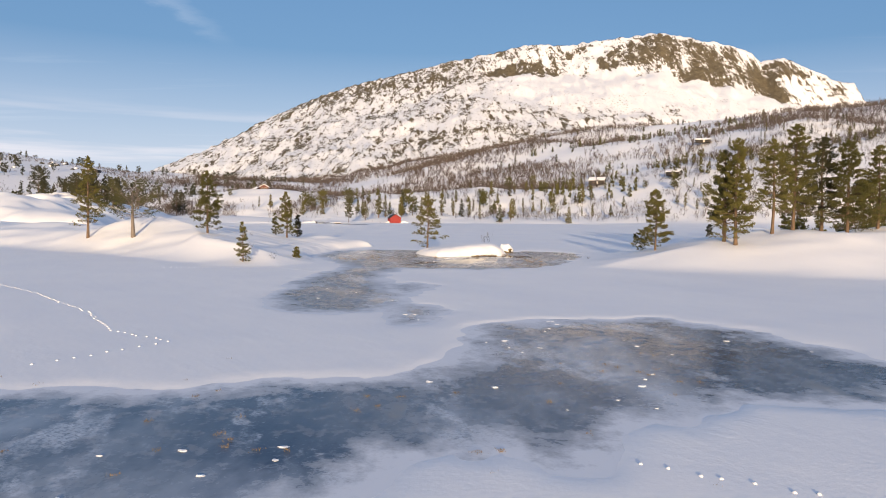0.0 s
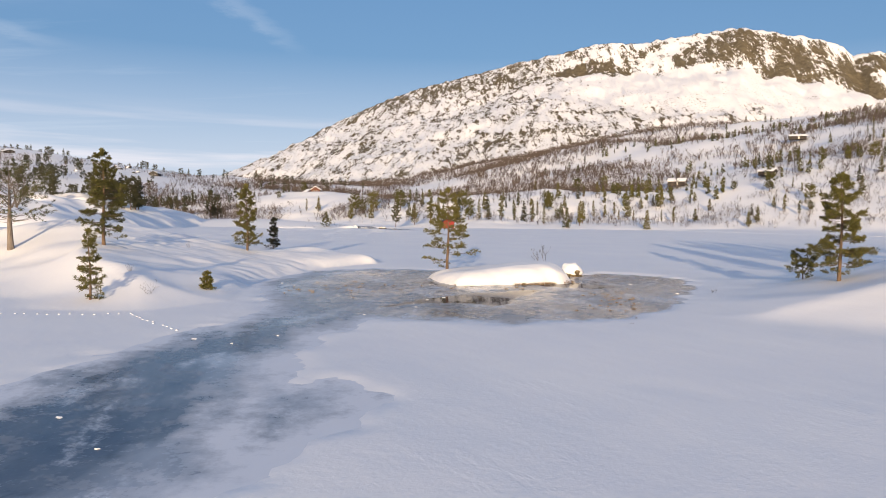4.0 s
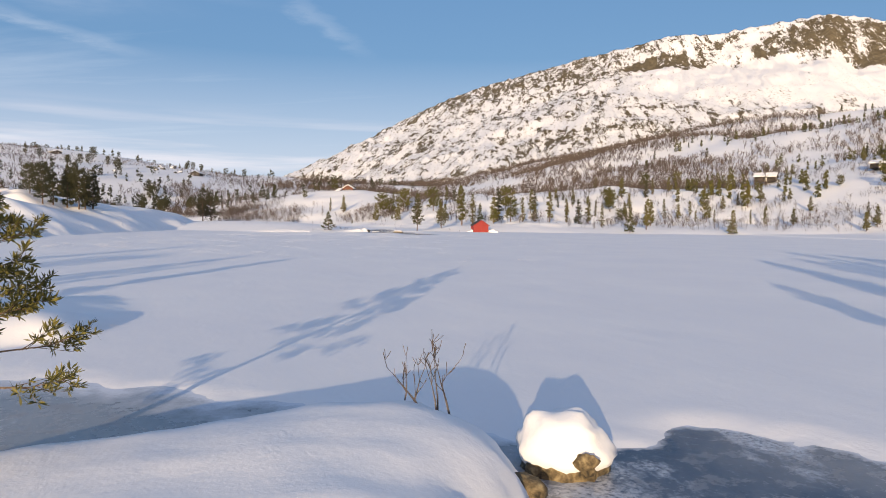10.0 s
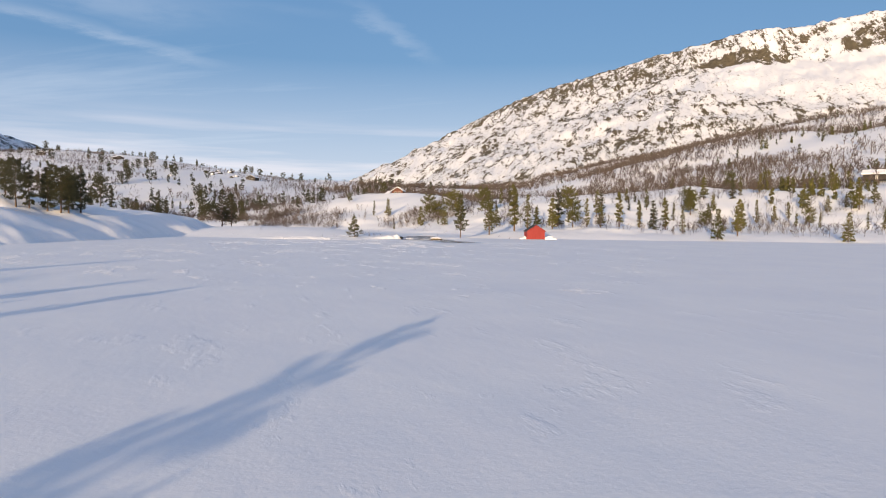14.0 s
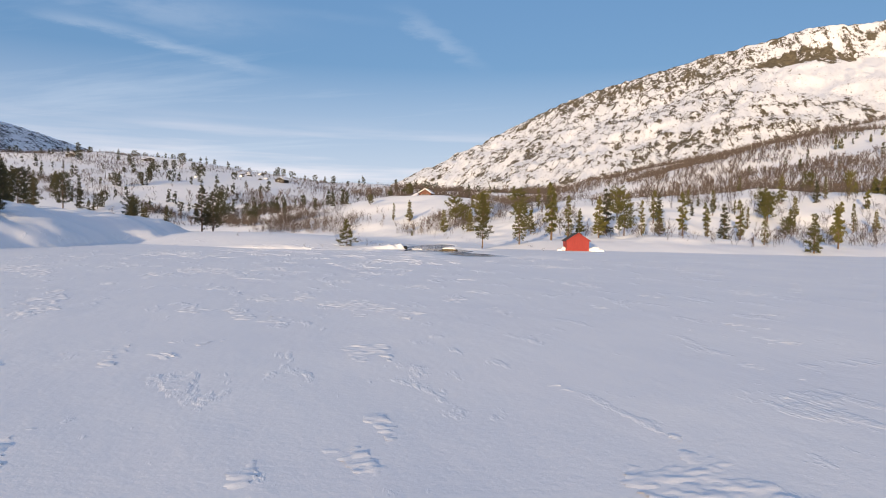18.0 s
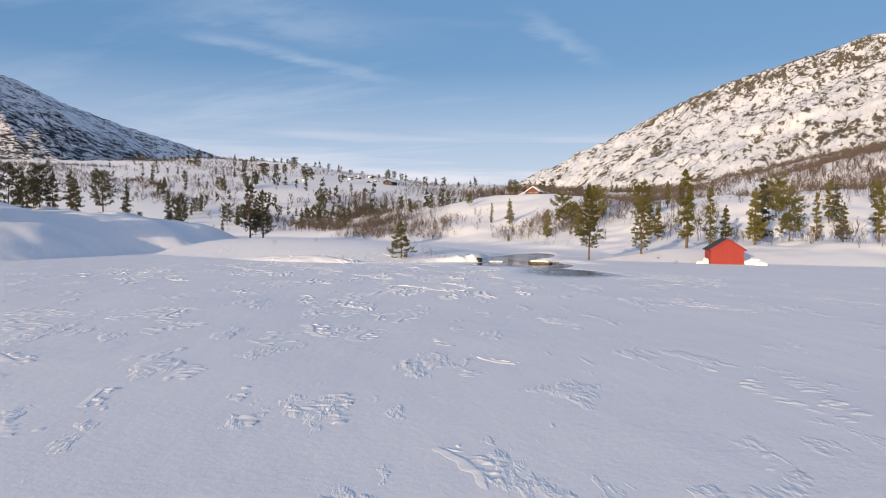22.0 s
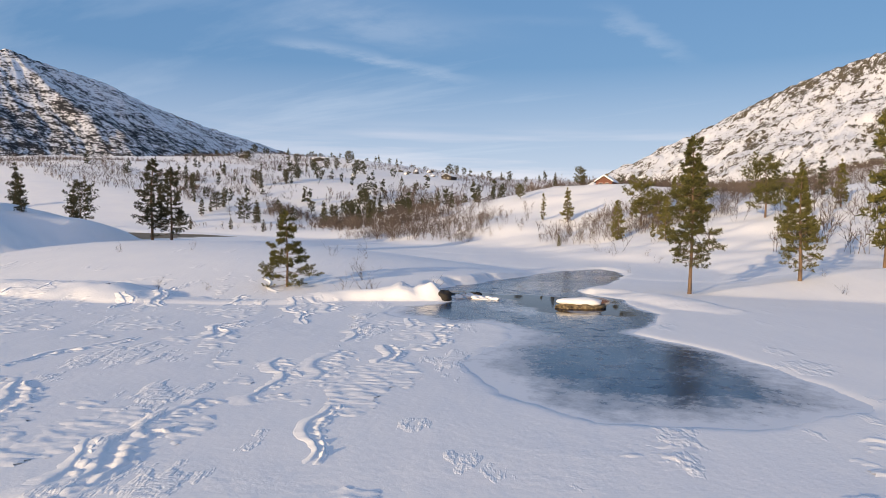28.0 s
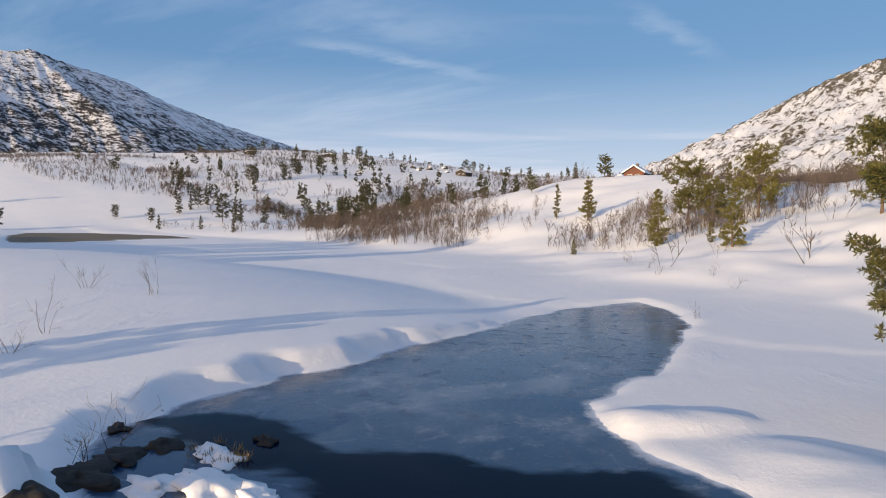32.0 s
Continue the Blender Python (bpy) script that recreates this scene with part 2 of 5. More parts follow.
POOLS = [
    [(-24, 20), (-17.9, 21), (-13.4, 22), (-10.6, 23.8), (-7.2, 25.2), (-4.8, 28), (-4.8, 36), (-0.9, 38.1), (4.4, 39.7), (6.9, 36.8), (8.4, 33.8), (9.8, 31.5), (12, 27),
     (7.5, 24.5), (3.4, 24.7), (2.2, 23.3), (-0.4, 21.6), (-2, 18.5), (-3.4, 19.2), (-5.9, 18.4), (-6.5, 16.7), (-9, 12), (-22, 8), (-28, 14)],
    [(-15.6, 39), (-17.6, 42), (-18.4, 46), (-19.4, 50.2), (-20, 54.9), (-20, 60.6), (-19.5, 65.8), (-21, 71), (-24.5, 76), (-27, 80), (-27.5, 86), (-27, 92), (-23.4, 95.5), (-18, 96.2),
     (-12, 96), (-6, 95.6), (-4.6, 95), (-2.2, 97.5), (2, 96.4), (3.7, 93), (2.8, 85), (0.5, 76.5), (-0.5, 73.9), (-2, 71.6), (-3.2, 70.5), (-7.5, 67.6), (-11.2, 67.6), (-14.7, 67), (-15.2, 60.8),
     (-14.4, 56), (-13.2, 52.6), (-12.1, 49.4), (-10.9, 46.6), (-10.4, 43), (-11.6, 40), (-13.4, 38.6)],
    [(-12.3, 50), (-12.7, 52.4), (-11.4, 53.8), (-10.2, 53), (-9.8, 50.3), (-10.6, 48.4)],
    [(-9.9, 42.6), (-8.2, 41.8), (-7.9, 39.5), (-8.1, 36), (-9.2, 36), (-9.9, 40.2)],
    [(-78.3, 247.2), (-76.4, 246.8), (-74.5, 247.3), (-73.3, 248.6), (-71.5, 248.4), (-70.3, 247.6), (-68.6, 245.4), (-67, 240.7), (-63, 238.2), (-60.5, 238), (-58, 240), (-56.5, 243.7), (-58.3, 245.5), (-62.3, 248.4),
     (-66.8, 250.5), (-67.2, 253.8), (-68.8, 257.6), (-71, 259.3), (-72.4, 260.6), (-74, 263.0), (-76.5, 263.6), (-79.4, 266), (-80.2, 271.9), (-82, 276), (-84.2, 282), (-88, 287), (-91.4, 289.2), (-92.3, 281.7),
     (-90.2, 274), (-89.1, 268), (-87.4, 263.5), (-87.6, 261.5), (-87, 259.2), (-86, 257.2), (-85.4, 255.6), (-84.2, 254.6), (-82.6, 254.2), (-80.3, 253.4), (-80, 251.2), (-80, 249.6)],
    [(-294, 300), (-286, 316), (-258, 326), (-231, 322), (-228, 310), (-216, 296), (-207, 279), (-226, 282), (-262, 290)],
]
ISLAND = [(-13.2, 83.5), (-15.3, 86), (-16.6, 88.6), (-15.4, 90.6), (-11, 94.6), (-8, 95.6), (-6.2, 94), (-5.6, 91), (-5.3, 89), (-6.2, 87.2), (-9, 85.4)]
BIRCH_RIDGE = [(420, 640, 95), (282, 588, 93), (236, 661, 97), (153, 737, 97), (43, 802, 90), (-92, 849, 71), (-242, 871, 47), (-340, 840, 36)]
LEFT_HILL = [(-760, 260, 46), (-658, 365, 50), (-633, 456, 56), (-628, 582, 66), (-600, 626, 65), (-544, 650, 55), (-493, 675, 48), (-470, 697, 40), (-392, 700, 42), (-330, 690, 34), (-250, 720, 34)]
CABIN_HILL = [(-230, 430, 12), (-160, 407, 16.3), (-112, 388, 12.6), (-70, 377, 14), (-20, 430, 20), (44, 430, 18), (120, 440, 26), (200, 470, 40), (330, 480, 60)]


STREAM_BANK = [(-96, 236, 0.1), (-88.2, 242.2, 0.12), (-86.5, 243.9, 0.14), (-85.8, 245.2, 0.2), (-86, 247.1, 0.4), (-85.1, 249.2, 0.55), (-83.8, 250.6, 0.7), (-83.0, 251.6, 0.85), (-81.9, 253.1, 0.95), (-81.3, 254.3, 0.65)]


def pool_dist(x, y):
    d = np.full(np.shape(x), 1e9)
    for poly in POOLS:
        d = np.minimum(d, inside_dist(x, y, poly))
    d = d - 0.7 * smooth(252, 247, np.asarray(y))
    return d + (0.18 + 0.3 * smooth(150, 100, np.asarray(y))) * fbm(np.asarray(x) * 0.55, np.asarray(y) * 0.55, 5, 3, 0.6)


def bank_profile(d, top, width):
    """Height over the ice at d metres behind a shore."""
    return top * (1 - np.exp(-np.maximum(d, 0) / width))


def height(x, y):
    x, y = np.asarray(x, float), np.asarray(y, float)
    lake = 0.05 * fbm(x * 0.04, y * 0.04, 3, 5) + 0.006 * fbm(x * 0.6, y * 0.35, 3, 6)
    z = lake
    big = fbm(x * 0.012, y * 0.012, 4, 21)
    mid = fbm(x * 0.07, y * 0.07, 3, 9)
    for poly, top, width, tilt in ((LEFT_BANK, 6.0, 12.0, 0.006), (LEFT_POINT, 6.0, 7.0, 0.008), (RIGHT_BANK, 3.4, 10.5, 0.012), (FAR_SHORE, 3.1, 17.0, 0.012)):
        d = -inside_dist(x, y, poly) + 1.2 * mid
        soft = poly is LEFT_BANK or poly is RIGHT_BANK
        high = top * (1 - 0.55 * smooth(84, 102, y)) if poly is LEFT_BANK else top
        bank = (high * (1 - np.exp(-(np.maximum(d, 0) / width) ** 2)) if soft else bank_profile(d, top, width)) * (1 + 0.4 * mid * smooth(0, 30, d)) + np.clip(d - 40, 0, 400) * tilt * (1 + 0.5 * big)
        lip = (0.4 if poly is LEFT_POINT else 0.9 * smooth(70, 80, y) * smooth(-45, -34, x) + 0.1 if poly is LEFT_BANK else 0.0) * (1 - np.exp(-np.maximum(d, 0) / 0.7)) * smooth(-0.6, 0.4, mid)
        z = np.where(d > 0, np.maximum(z, lake + bank + lip), z)
    for line, slope, rough, k in ((BIRCH_RIDGE, 0.28, 6.0, 4.0), (LEFT_HILL, 0.15, 2.2, 3.0), (CABIN_HILL, 0.26, 2.0, 1.0)):
        h, d, along = ridge(x, y, line, lambda q, a: slope * (np.sqrt(q * q + 900) - 30) + 0.0006 * np.maximum(q - 260, 0) ** 2)
        h = h + (rough * big * smooth(0, 60, d) + 0.9 * mid) * np.exp(-(d / 260.0) ** 2)
        z = np.where(h > z - 4 * k, smax(z, h, k), z)
    # the ground swells gently towards the point west of the stream
    r = ((x + 124) / 44) ** 2 + ((y - 259) / 27) ** 2
    z = np.maximum(z, lake + 2.3 * np.clip(1 - r, 0, 1) ** 1.2 + 0.1 * big * np.clip(1 - r, 0, 1))
    # low mounds by the stream
    for mx, my, ra, rb, turn, top in ((-99, 237.5, 10, 3.4, 0.35, 0.7), (-102, 243.5, 10, 4.0, 0.25, 0.6), (-88.6, 265.5, 1.5, 0.9, 0.6, 0.45), (-91.5, 251.5, 10, 7, 0.9, 0.3),
                                      (-70.6, 263.4, 5.5, 2.2, -0.55, 0.32), (-77.2, 265.6, 2.4, 1.1, 0.9, 0.24), (-20.8, 74, 3.5, 2.2, 1.0, 0.6)):
        c, s = math.cos(turn), math.sin(turn)
        r = np.sqrt((((x - mx) * c + (y - my) * s) / ra) ** 2 + (((y - my) * c - (x - mx) * s) / rb) ** 2) + 0.12 * fbm(x * 0.5, y * 0.5, 2, 33)
        z = np.maximum(z, lake + top * np.clip(1 - r * r, 0, 1) ** 0.8 * (1 + 0.15 * fbm(x * 0.8, y * 0.8, 2, 35)))
    # wind-packed bank along the stream, lumpy towards its undercut end
    d, high, along = crest(x, y, STREAM_BANK)
    lumps = 1 + (0.10 + 0.28 * smooth(5.5, 7.2, along)) * fbm(x * 1.1, y * 1.1, 3, 37)
    z = np.maximum(z, lake + high * lumps * np.clip(1 - (d / (1.1 + 0.25 * high)) ** 2, 0, 1) ** 0.7)
    p = pool_dist(x, y)
    # banks end in a rounded lip at the water and never stand in it
    p = p / (1 + 1.3 * smooth(150, 100, y))
    steep = 0.38 + 1.3 * smooth(-78, -80.5, x) * smooth(258, 255.5, y) * smooth(244, 247, y)
    z = np.minimum(z, 0.02 + 0.42 * smooth(-0.1, 0.7, p) + steep * np.maximum(p - 0.4, 0))
    z = np.maximum(z, -0.01) * smooth(-0.3, 0.5, p) + 0.05 - 0.03 * np.maximum(smooth(66, 58, y), smooth(200, 210, y) * smooth(252, 247, y)) - 0.16 * smooth(0.35, -0.5, p) - 0.2 * smooth(-0.5, -1.6, p)
    d = inside_dist(x, y, ISLAND) + 0.25 * fbm(x * 0.5, y * 0.5, 3, 31)
    hump = np.clip(1 - np.clip(1 + d / 2.3, 0, 1) ** 2.3, 0, 1) ** 0.62 * (0.85 + 0.6 * smooth(-15, -7.5, x)) + 0.06 * fbm(x * 0.4, y * 0.4, 3, 36) + 0.012 * fbm(x * 2.2, y * 2.2, 3, 38)
    return np.where(d < 0, np.maximum(z, hump - 0.05), z)


# ---- materials ----
def material(name):
    m = bpy.data.materials.new(name)
    m.use_nodes = True
    return m, m.node_tree.nodes, m.node_tree.links, m.node_tree.nodes["Principled BSDF"]


def tex(nodes, links, scale, detail=4, rough=0.5, coord="Object", stretch=None, turn=0):
    co = nodes.new("ShaderNodeTexCoord")
    t = nodes.new("ShaderNodeTexNoise")
    t.inputs["Scale"].default_value, t.inputs["Detail"].default_value, t.inputs["Roughness"].default_value = scale, detail, rough
    src = co.outputs[coord]
    if turn:
        tn = nodes.new("ShaderNodeMapping")
        tn.inputs["Rotation"].default_value = (0, 0, radians(turn))
        links.new(src, tn.inputs["Vector"])
        src = tn.outputs[0]
    if stretch:
        mp = nodes.new("ShaderNodeMapping")
        mp.inputs["Scale"].default_value = stretch
        links.new(src, mp.inputs["Vector"])
        src = mp.outputs[0]
    links.new(src, t.inputs["Vector"])
    return t.outputs["Fac"]


def ramp(nodes, links, fac, stops):
    r = nodes.new("ShaderNodeValToRGB")
    e = r.color_ramp.elements
    while len(e) < len(stops):
        e.new(0.5)
    for el, (p, c) in zip(e, stops):
        el.position, el.color = p, (*c, 1) if len(c) == 3 else c
    links.new(fac, r.inputs["Fac"])
    return r.outputs["Color"]


def bump(nodes, links, bsdf, fac, strength, distance, before=None):
    b = nodes.new("ShaderNodeBump")
    b.inputs["Strength"].default_value, b.inputs["Distance"].default_value = strength, distance
    links.new(fac, b.inputs["Height"])
    if before:
        links.new(before, b.inputs["Normal"])
    links.new(b.outputs[0], bsdf.inputs["Normal"])
    return b.outputs[0]


def plain(name, stops, scale, rough, bump_d=0.01, stretch=None, metal=0.0):
    m, n, l, p = material(name)
    f = tex(n, l, scale, 6, 0.6, stretch=stretch)
    l.new(ramp(n, l, f, stops), p.inputs["Base Color"])
    p.inputs["Roughness"].default_value, p.inputs["Metallic"].default_value = rough, metal
    bump(n, l, p, f, 0.6, bump_d)
    return m


def mix(nodes, links, fac, a, b):
    m = nodes.new("ShaderNodeMix")
    m.data_type = "RGBA"
    for key, v in (("Factor", fac), ("A", a), ("B", b)):
        if isinstance(v, (tuple, float, int)):
            m.inputs[key].default_value = (*v, 1) if isinstance(v, tuple) else v
        else:
            links.new(v, m.inputs[key])
    return m.outputs["Result"]


def span(nodes, links, v, a, b, lo=0.0, hi=1.0):
    m = nodes.new("ShaderNodeMapRange")
    m.inputs["From Min"].default_value, m.inputs["From Max"].default_value = a, b
    m.inputs["To Min"].default_value, m.inputs["To Max"].default_value = lo, hi
    links.new(v, m.inputs["Value"])
    return m.outputs[0]


def calc(nodes, links, op, a, b):
    m = nodes.new("ShaderNodeMath")
    m.operation = op
    for i, v in enumerate((a, b)):
        if isinstance(v, (int, float)):
            m.inputs[i].default_value = v
        else:
            links.new(v, m.inputs[i])
    return m.outputs[0]


def snow_material():
    m, n, l, p = material("snow")
    a = tex(n, l, 0.12, 4, 0.6)
    l.new(ramp(n, l, a, [(0.3, (0.82, 0.815, 0.825)), (0.7, (0.87, 0.86, 0.85))]), p.inputs["Base Color"])
    p.inputs["Roughness"].default_value = 0.7
    p.inputs["Specular IOR Level"].default_value = 0.3
    co = n.new("ShaderNodeTexCoord")
    xyz = n.new("ShaderNodeSeparateXYZ")
    l.new(co.outputs["Object"], xyz.inputs[0])
    windy = span(n, l, xyz.outputs["Y"], 110, 215, 0.12, 1.0)
    windy = calc(n, l, "MULTIPLY", windy, span(n, l, xyz.outputs["Y"], 246, 258, 1.0, 0.25))
    # faint broken crust in streaked patches
    streaks = span(n, l, tex(n, l, 0.42, 6, 0.62, stretch=(1.0, 0.4, 1.0), turn=-42), 0.585, 0.65)
    wide = span(n, l, tex(n, l, 0.11, 5, 0.65, stretch=(1.0, 0.7, 1.0)), 0.55, 0.66, 0.0, 0.4)
    patch = calc(n, l, "MAXIMUM", streaks, wide)
    crust = calc(n, l, "MULTIPLY", calc(n, l, "ADD", tex(n, l, 3.2, 5, 0.66, stretch=(0.6, 1.0, 1.0), turn=-42), 0.1), patch)
    b1 = bump(n, l, p, calc(n, l, "MULTIPLY", crust, windy), 0.8, 0.07)
    b1 = bump(n, l, p, tex(n, l, 0.085, 5, 0.55, stretch=(1.0, 0.4, 1.0), turn=-42), 0.6, 0.3, b1)
    b2 = bump(n, l, p, tex(n, l, 0.35, 3, 0.5), 0.3, 0.05, b1)
    b2 = bump(n, l, p, tex(n, l, 5.0, 4, 0.6), 0.45, 0.02, b2)
    bump(n, l, p, tex(n, l, 18, 4, 0.65), 0.4, 0.006, b2)
    return m


def ice_material():
    m, n, l, p = material("ice")
    at = n.new("ShaderNodeAttribute")
    at.attribute_name = "open_water"
    sh = n.new("ShaderNodeAttribute")
    sh.attribute_name = "from_shore"
    a = tex(n, l, 0.2, 6, 0.66, stretch=(1.0, 0.6, 1.0))
    b = tex(n, l, 1.3, 7, 0.72)
    c = tex(n, l, 9.0, 5, 0.7)
    base = ramp(n, l, a, [(0.34, (0.042, 0.058, 0.092)), (0.49, (0.09, 0.115, 0.155)), (0.60, (0.17, 0.20, 0.24)), (0.72, (0.31, 0.30, 0.28))])
    blotch = span(n, l, b, 0.52, 0.64)
    base = mix(n, l, calc(n, l, "MULTIPLY", blotch, 0.38), base, (0.40, 0.44, 0.49))
    speck = span(n, l, c, 0.62, 0.70)
    base = mix(n, l, calc(n, l, "MULTIPLY", speck, 0.28), base, (0.6, 0.63, 0.68))
    dark = span(n, l, b, 0.43, 0.33)
    base = mix(n, l, calc(n, l, "MULTIPLY", dark, 0.5), base, (0.02, 0.032, 0.05))
    # wind-blown snow frozen on in long drifts
    drift = span(n, l, tex(n, l, 0.13, 6, 0.6, stretch=(1.0, 0.45, 1.0)), 0.49, 0.64, 0.0, 0.75)
    co = n.new("ShaderNodeTexCoord")
    xyz = n.new("ShaderNodeSeparateXYZ")
    l.new(co.outputs["Object"], xyz.inputs[0])
    drift = calc(n, l, "MULTIPLY", drift, span(n, l, xyz.outputs["Y"], 120, 200, 1.0, 0.3))
    base = mix(n, l, drift, base, (0.56, 0.60, 0.66))
    # silt and grey slush frozen in round the islet, crisp white frost plates
    silt = calc(n, l, "MULTIPLY", span(n, l, xyz.outputs["Y"], 54, 74), span(n, l, tex(n, l, 0.09, 5, 0.6), 0.36, 0.56))
    silt = calc(n, l, "MULTIPLY", silt, span(n, l, xyz.outputs["Y"], 120, 150, 0.7, 0.0))
    base = mix(n, l, silt, base, (0.36, 0.345, 0.33))
    frost = calc(n, l, "MULTIPLY", span(n, l, tex(n, l, 0.32, 8, 0.66, stretch=(1.0, 0.5, 1.0), turn=-25), 0.545, 0.60), span(n, l, c, 0.36, 0.55))
    base = mix(n, l, calc(n, l, "MULTIPLY", frost, span(n, l, xyz.outputs["Y"], 120, 240, 0.75, 0.3)), base, (0.60, 0.63, 0.68))
    # thin refrozen cracks
    vo = n.new("ShaderNodeTexVoronoi")
    vo.feature = "DISTANCE_TO_EDGE"
    vo.inputs["Scale"].default_value = 0.33
    co = n.new("ShaderNodeTexCoord")
    wob = n.new("ShaderNodeMix")
    wob.data_type, wob.blend_type = "RGBA", "ADD"
    wob.inputs["Factor"].default_value = 1.4
    l.new(co.outputs["Object"], wob.inputs["A"])
    l.new(tex(n, l, 0.6, 4), wob.inputs["B"])
    l.new(wob.outputs["Result"], vo.inputs["Vector"])
    clear = calc(n, l, "MULTIPLY", span(n, l, xyz.outputs["Y"], 120, 200, 0.0, 0.86), span(n, l, tex(n, l, 0.42, 6, 0.62, stretch=(1.0, 0.7, 1.0)), 0.50, 0.62, 1.0, 0.35))
    base = mix(n, l, clear, base, (0.016, 0.052, 0.112))
    crack = calc(n, l, "MULTIPLY", span(n, l, vo.outputs["Distance"], 0.02, 0.004), span(n, l, b, 0.45, 0.55))
    base = mix(n, l, calc(n, l, "MULTIPLY", crack, 0.12), base, (0.55, 0.58, 0.62))
    # drifted snow grain along the shore
    grainy = calc(n, l, "ADD", calc(n, l, "MULTIPLY", b, 0.5), calc(n, l, "MULTIPLY", tex(n, l, 0.45, 6, 0.62, stretch=(1.0, 0.45, 1.0), turn=-30), 0.5))
    edge = calc(n, l, "ADD", span(n, l, sh.outputs["Fac"], 3.2, -0.2, -0.9, 0.85), span(n, l, grainy, 0.36, 0.64))
    edge = span(n, l, edge, 0.2, 1.15)
    base = mix(n, l, edge, base, (0.72, 0.74, 0.78))
    base = mix(n, l, span(n, l, xyz.outputs["X"], -180, -200, 0.0, 0.85), base, (0.21, 0.15, 0.075))
    base = mix(n, l, at.outputs["Fac"], base, (0.004, 0.011, 0.026))
    plate = n.new("ShaderNodeAttribute")
    plate.attribute_name = "frost_plate"
    base = mix(n, l, calc(n, l, "MULTIPLY", plate.outputs["Fac"], span(n, l, b, 0.3, 0.6, 0.35, 0.8)), base, (0.42, 0.45, 0.50))
    l.new(base, p.inputs["Base Color"])
    r = calc(n, l, "ADD", span(n, l, a, 0.35, 0.7, 0.10, 0.34), calc(n, l, "MULTIPLY", blotch, 0.3))
    r = calc(n, l, "ADD", r, calc(n, l, "MULTIPLY", edge, 0.4))
    r = calc(n, l, "MULTIPLY", r, span(n, l, xyz.outputs["Y"], 120, 200, 1.0, 0.75))
    r = calc(n, l, "ADD", r, span(n, l, xyz.outputs["X"], -180, -200, 0.0, 0.5))
    wet = n.new("ShaderNodeMix")
    l.new(at.outputs["Fac"], wet.inputs["Factor"])
    l.new(r, wet.inputs["A"])
    wet.inputs["B"].default_value = 0.03
    l.new(wet.outputs["Result"], p.inputs["Roughness"])
    p.inputs["IOR"].default_value = 1.31
    l.new(span(n, l, at.outputs["Fac"], 0.0, 1.0, 0.5, 0.05), p.inputs["Specular IOR Level"])
    b1 = bump(n, l, p, calc(n, l, "MULTIPLY", b, calc(n, l, "SUBTRACT", 1.0, at.outputs["Fac"])), 0.35, 0.012)
    bump(n, l, p, calc(n, l, "MULTIPLY", c, calc(n, l, "SUBTRACT", 1.0, at.outputs["Fac"])), 0.5, 0.006, b1)
    return m


def mountain_material(name, rocky, warm, turn, steep):
    """Bare rock on steep ground and in ribs, wind-blown snow between, thin scrub low down."""
    m, n, l, p = material(name)
    at = n.new("ShaderNodeAttribute")
    at.attribute_name = "rock"
    low = n.new("ShaderNodeAttribute")
    low.attribute_name = "scrub"
    streak = tex(n, l, 0.055, 10, 0.70, stretch=steep, turn=turn)
    ledge = tex(n, l, 0.035, 8, 0.68, stretch=(0.55, 0.55, 2.6), turn=turn)
    grain = tex(n, l, 0.15, 9, 0.80, stretch=(1.0, steep[1] * 1.6, steep[2] * 1.4), turn=turn)
    broad = tex(n, l, 0.008, 5, 0.6)
    v = calc(n, l, "ADD", calc(n, l, "MULTIPLY", streak, 1.0), calc(n, l, "MULTIPLY", ledge, 0.4))
    v = calc(n, l, "ADD", v, calc(n, l, "MULTIPLY", grain, 1.3))
    v = calc(n, l, "ADD", v, calc(n, l, "MULTIPLY", broad, 0.3))
    v = calc(n, l, "ADD", v, at.outputs["Fac"])
    mask = span(n, l, v, rocky - 0.03, rocky + 0.03)
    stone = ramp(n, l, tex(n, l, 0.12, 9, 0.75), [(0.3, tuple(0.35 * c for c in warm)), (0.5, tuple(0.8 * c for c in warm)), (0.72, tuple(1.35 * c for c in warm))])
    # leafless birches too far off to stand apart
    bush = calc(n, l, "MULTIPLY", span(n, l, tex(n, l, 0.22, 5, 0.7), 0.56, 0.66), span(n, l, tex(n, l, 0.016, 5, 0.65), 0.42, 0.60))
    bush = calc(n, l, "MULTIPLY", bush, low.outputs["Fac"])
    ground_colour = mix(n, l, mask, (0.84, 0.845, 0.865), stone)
    l.new(mix(n, l, bush, ground_colour, (0.13, 0.105, 0.09)), p.inputs["Base Color"])
    p.inputs["Roughness"].default_value = 0.85
    p.inputs["Specular IOR Level"].default_value = 0.2
    b1 = bump(n, l, p, v, 0.6, 3.0)
    bump(n, l, p, mask, 0.4, 1.5, b1)
    return m


def timber(name, dark, light, board):
    """Painted or weathered vertical boards with grain."""
    m, n, l, p = material(name)
    g = tex(n, l, 6, 6, 0.65, stretch=(1.0, 1.0, 0.08))
    s = tex(n, l, 0.9, 4)
    l.new(mix(n, l, calc(n, l, "MULTIPLY", s, 0.5), ramp(n, l, g, [(0.3, dark), (0.7, light)]), tuple(c * 0.8 for c in dark)), p.inputs["Base Color"])
    info = n.new("ShaderNodeObjectInfo")
    p.inputs["Roughness"].default_value = 0.75
    bump(n, l, p, g, 0.5, 0.004)
    return m


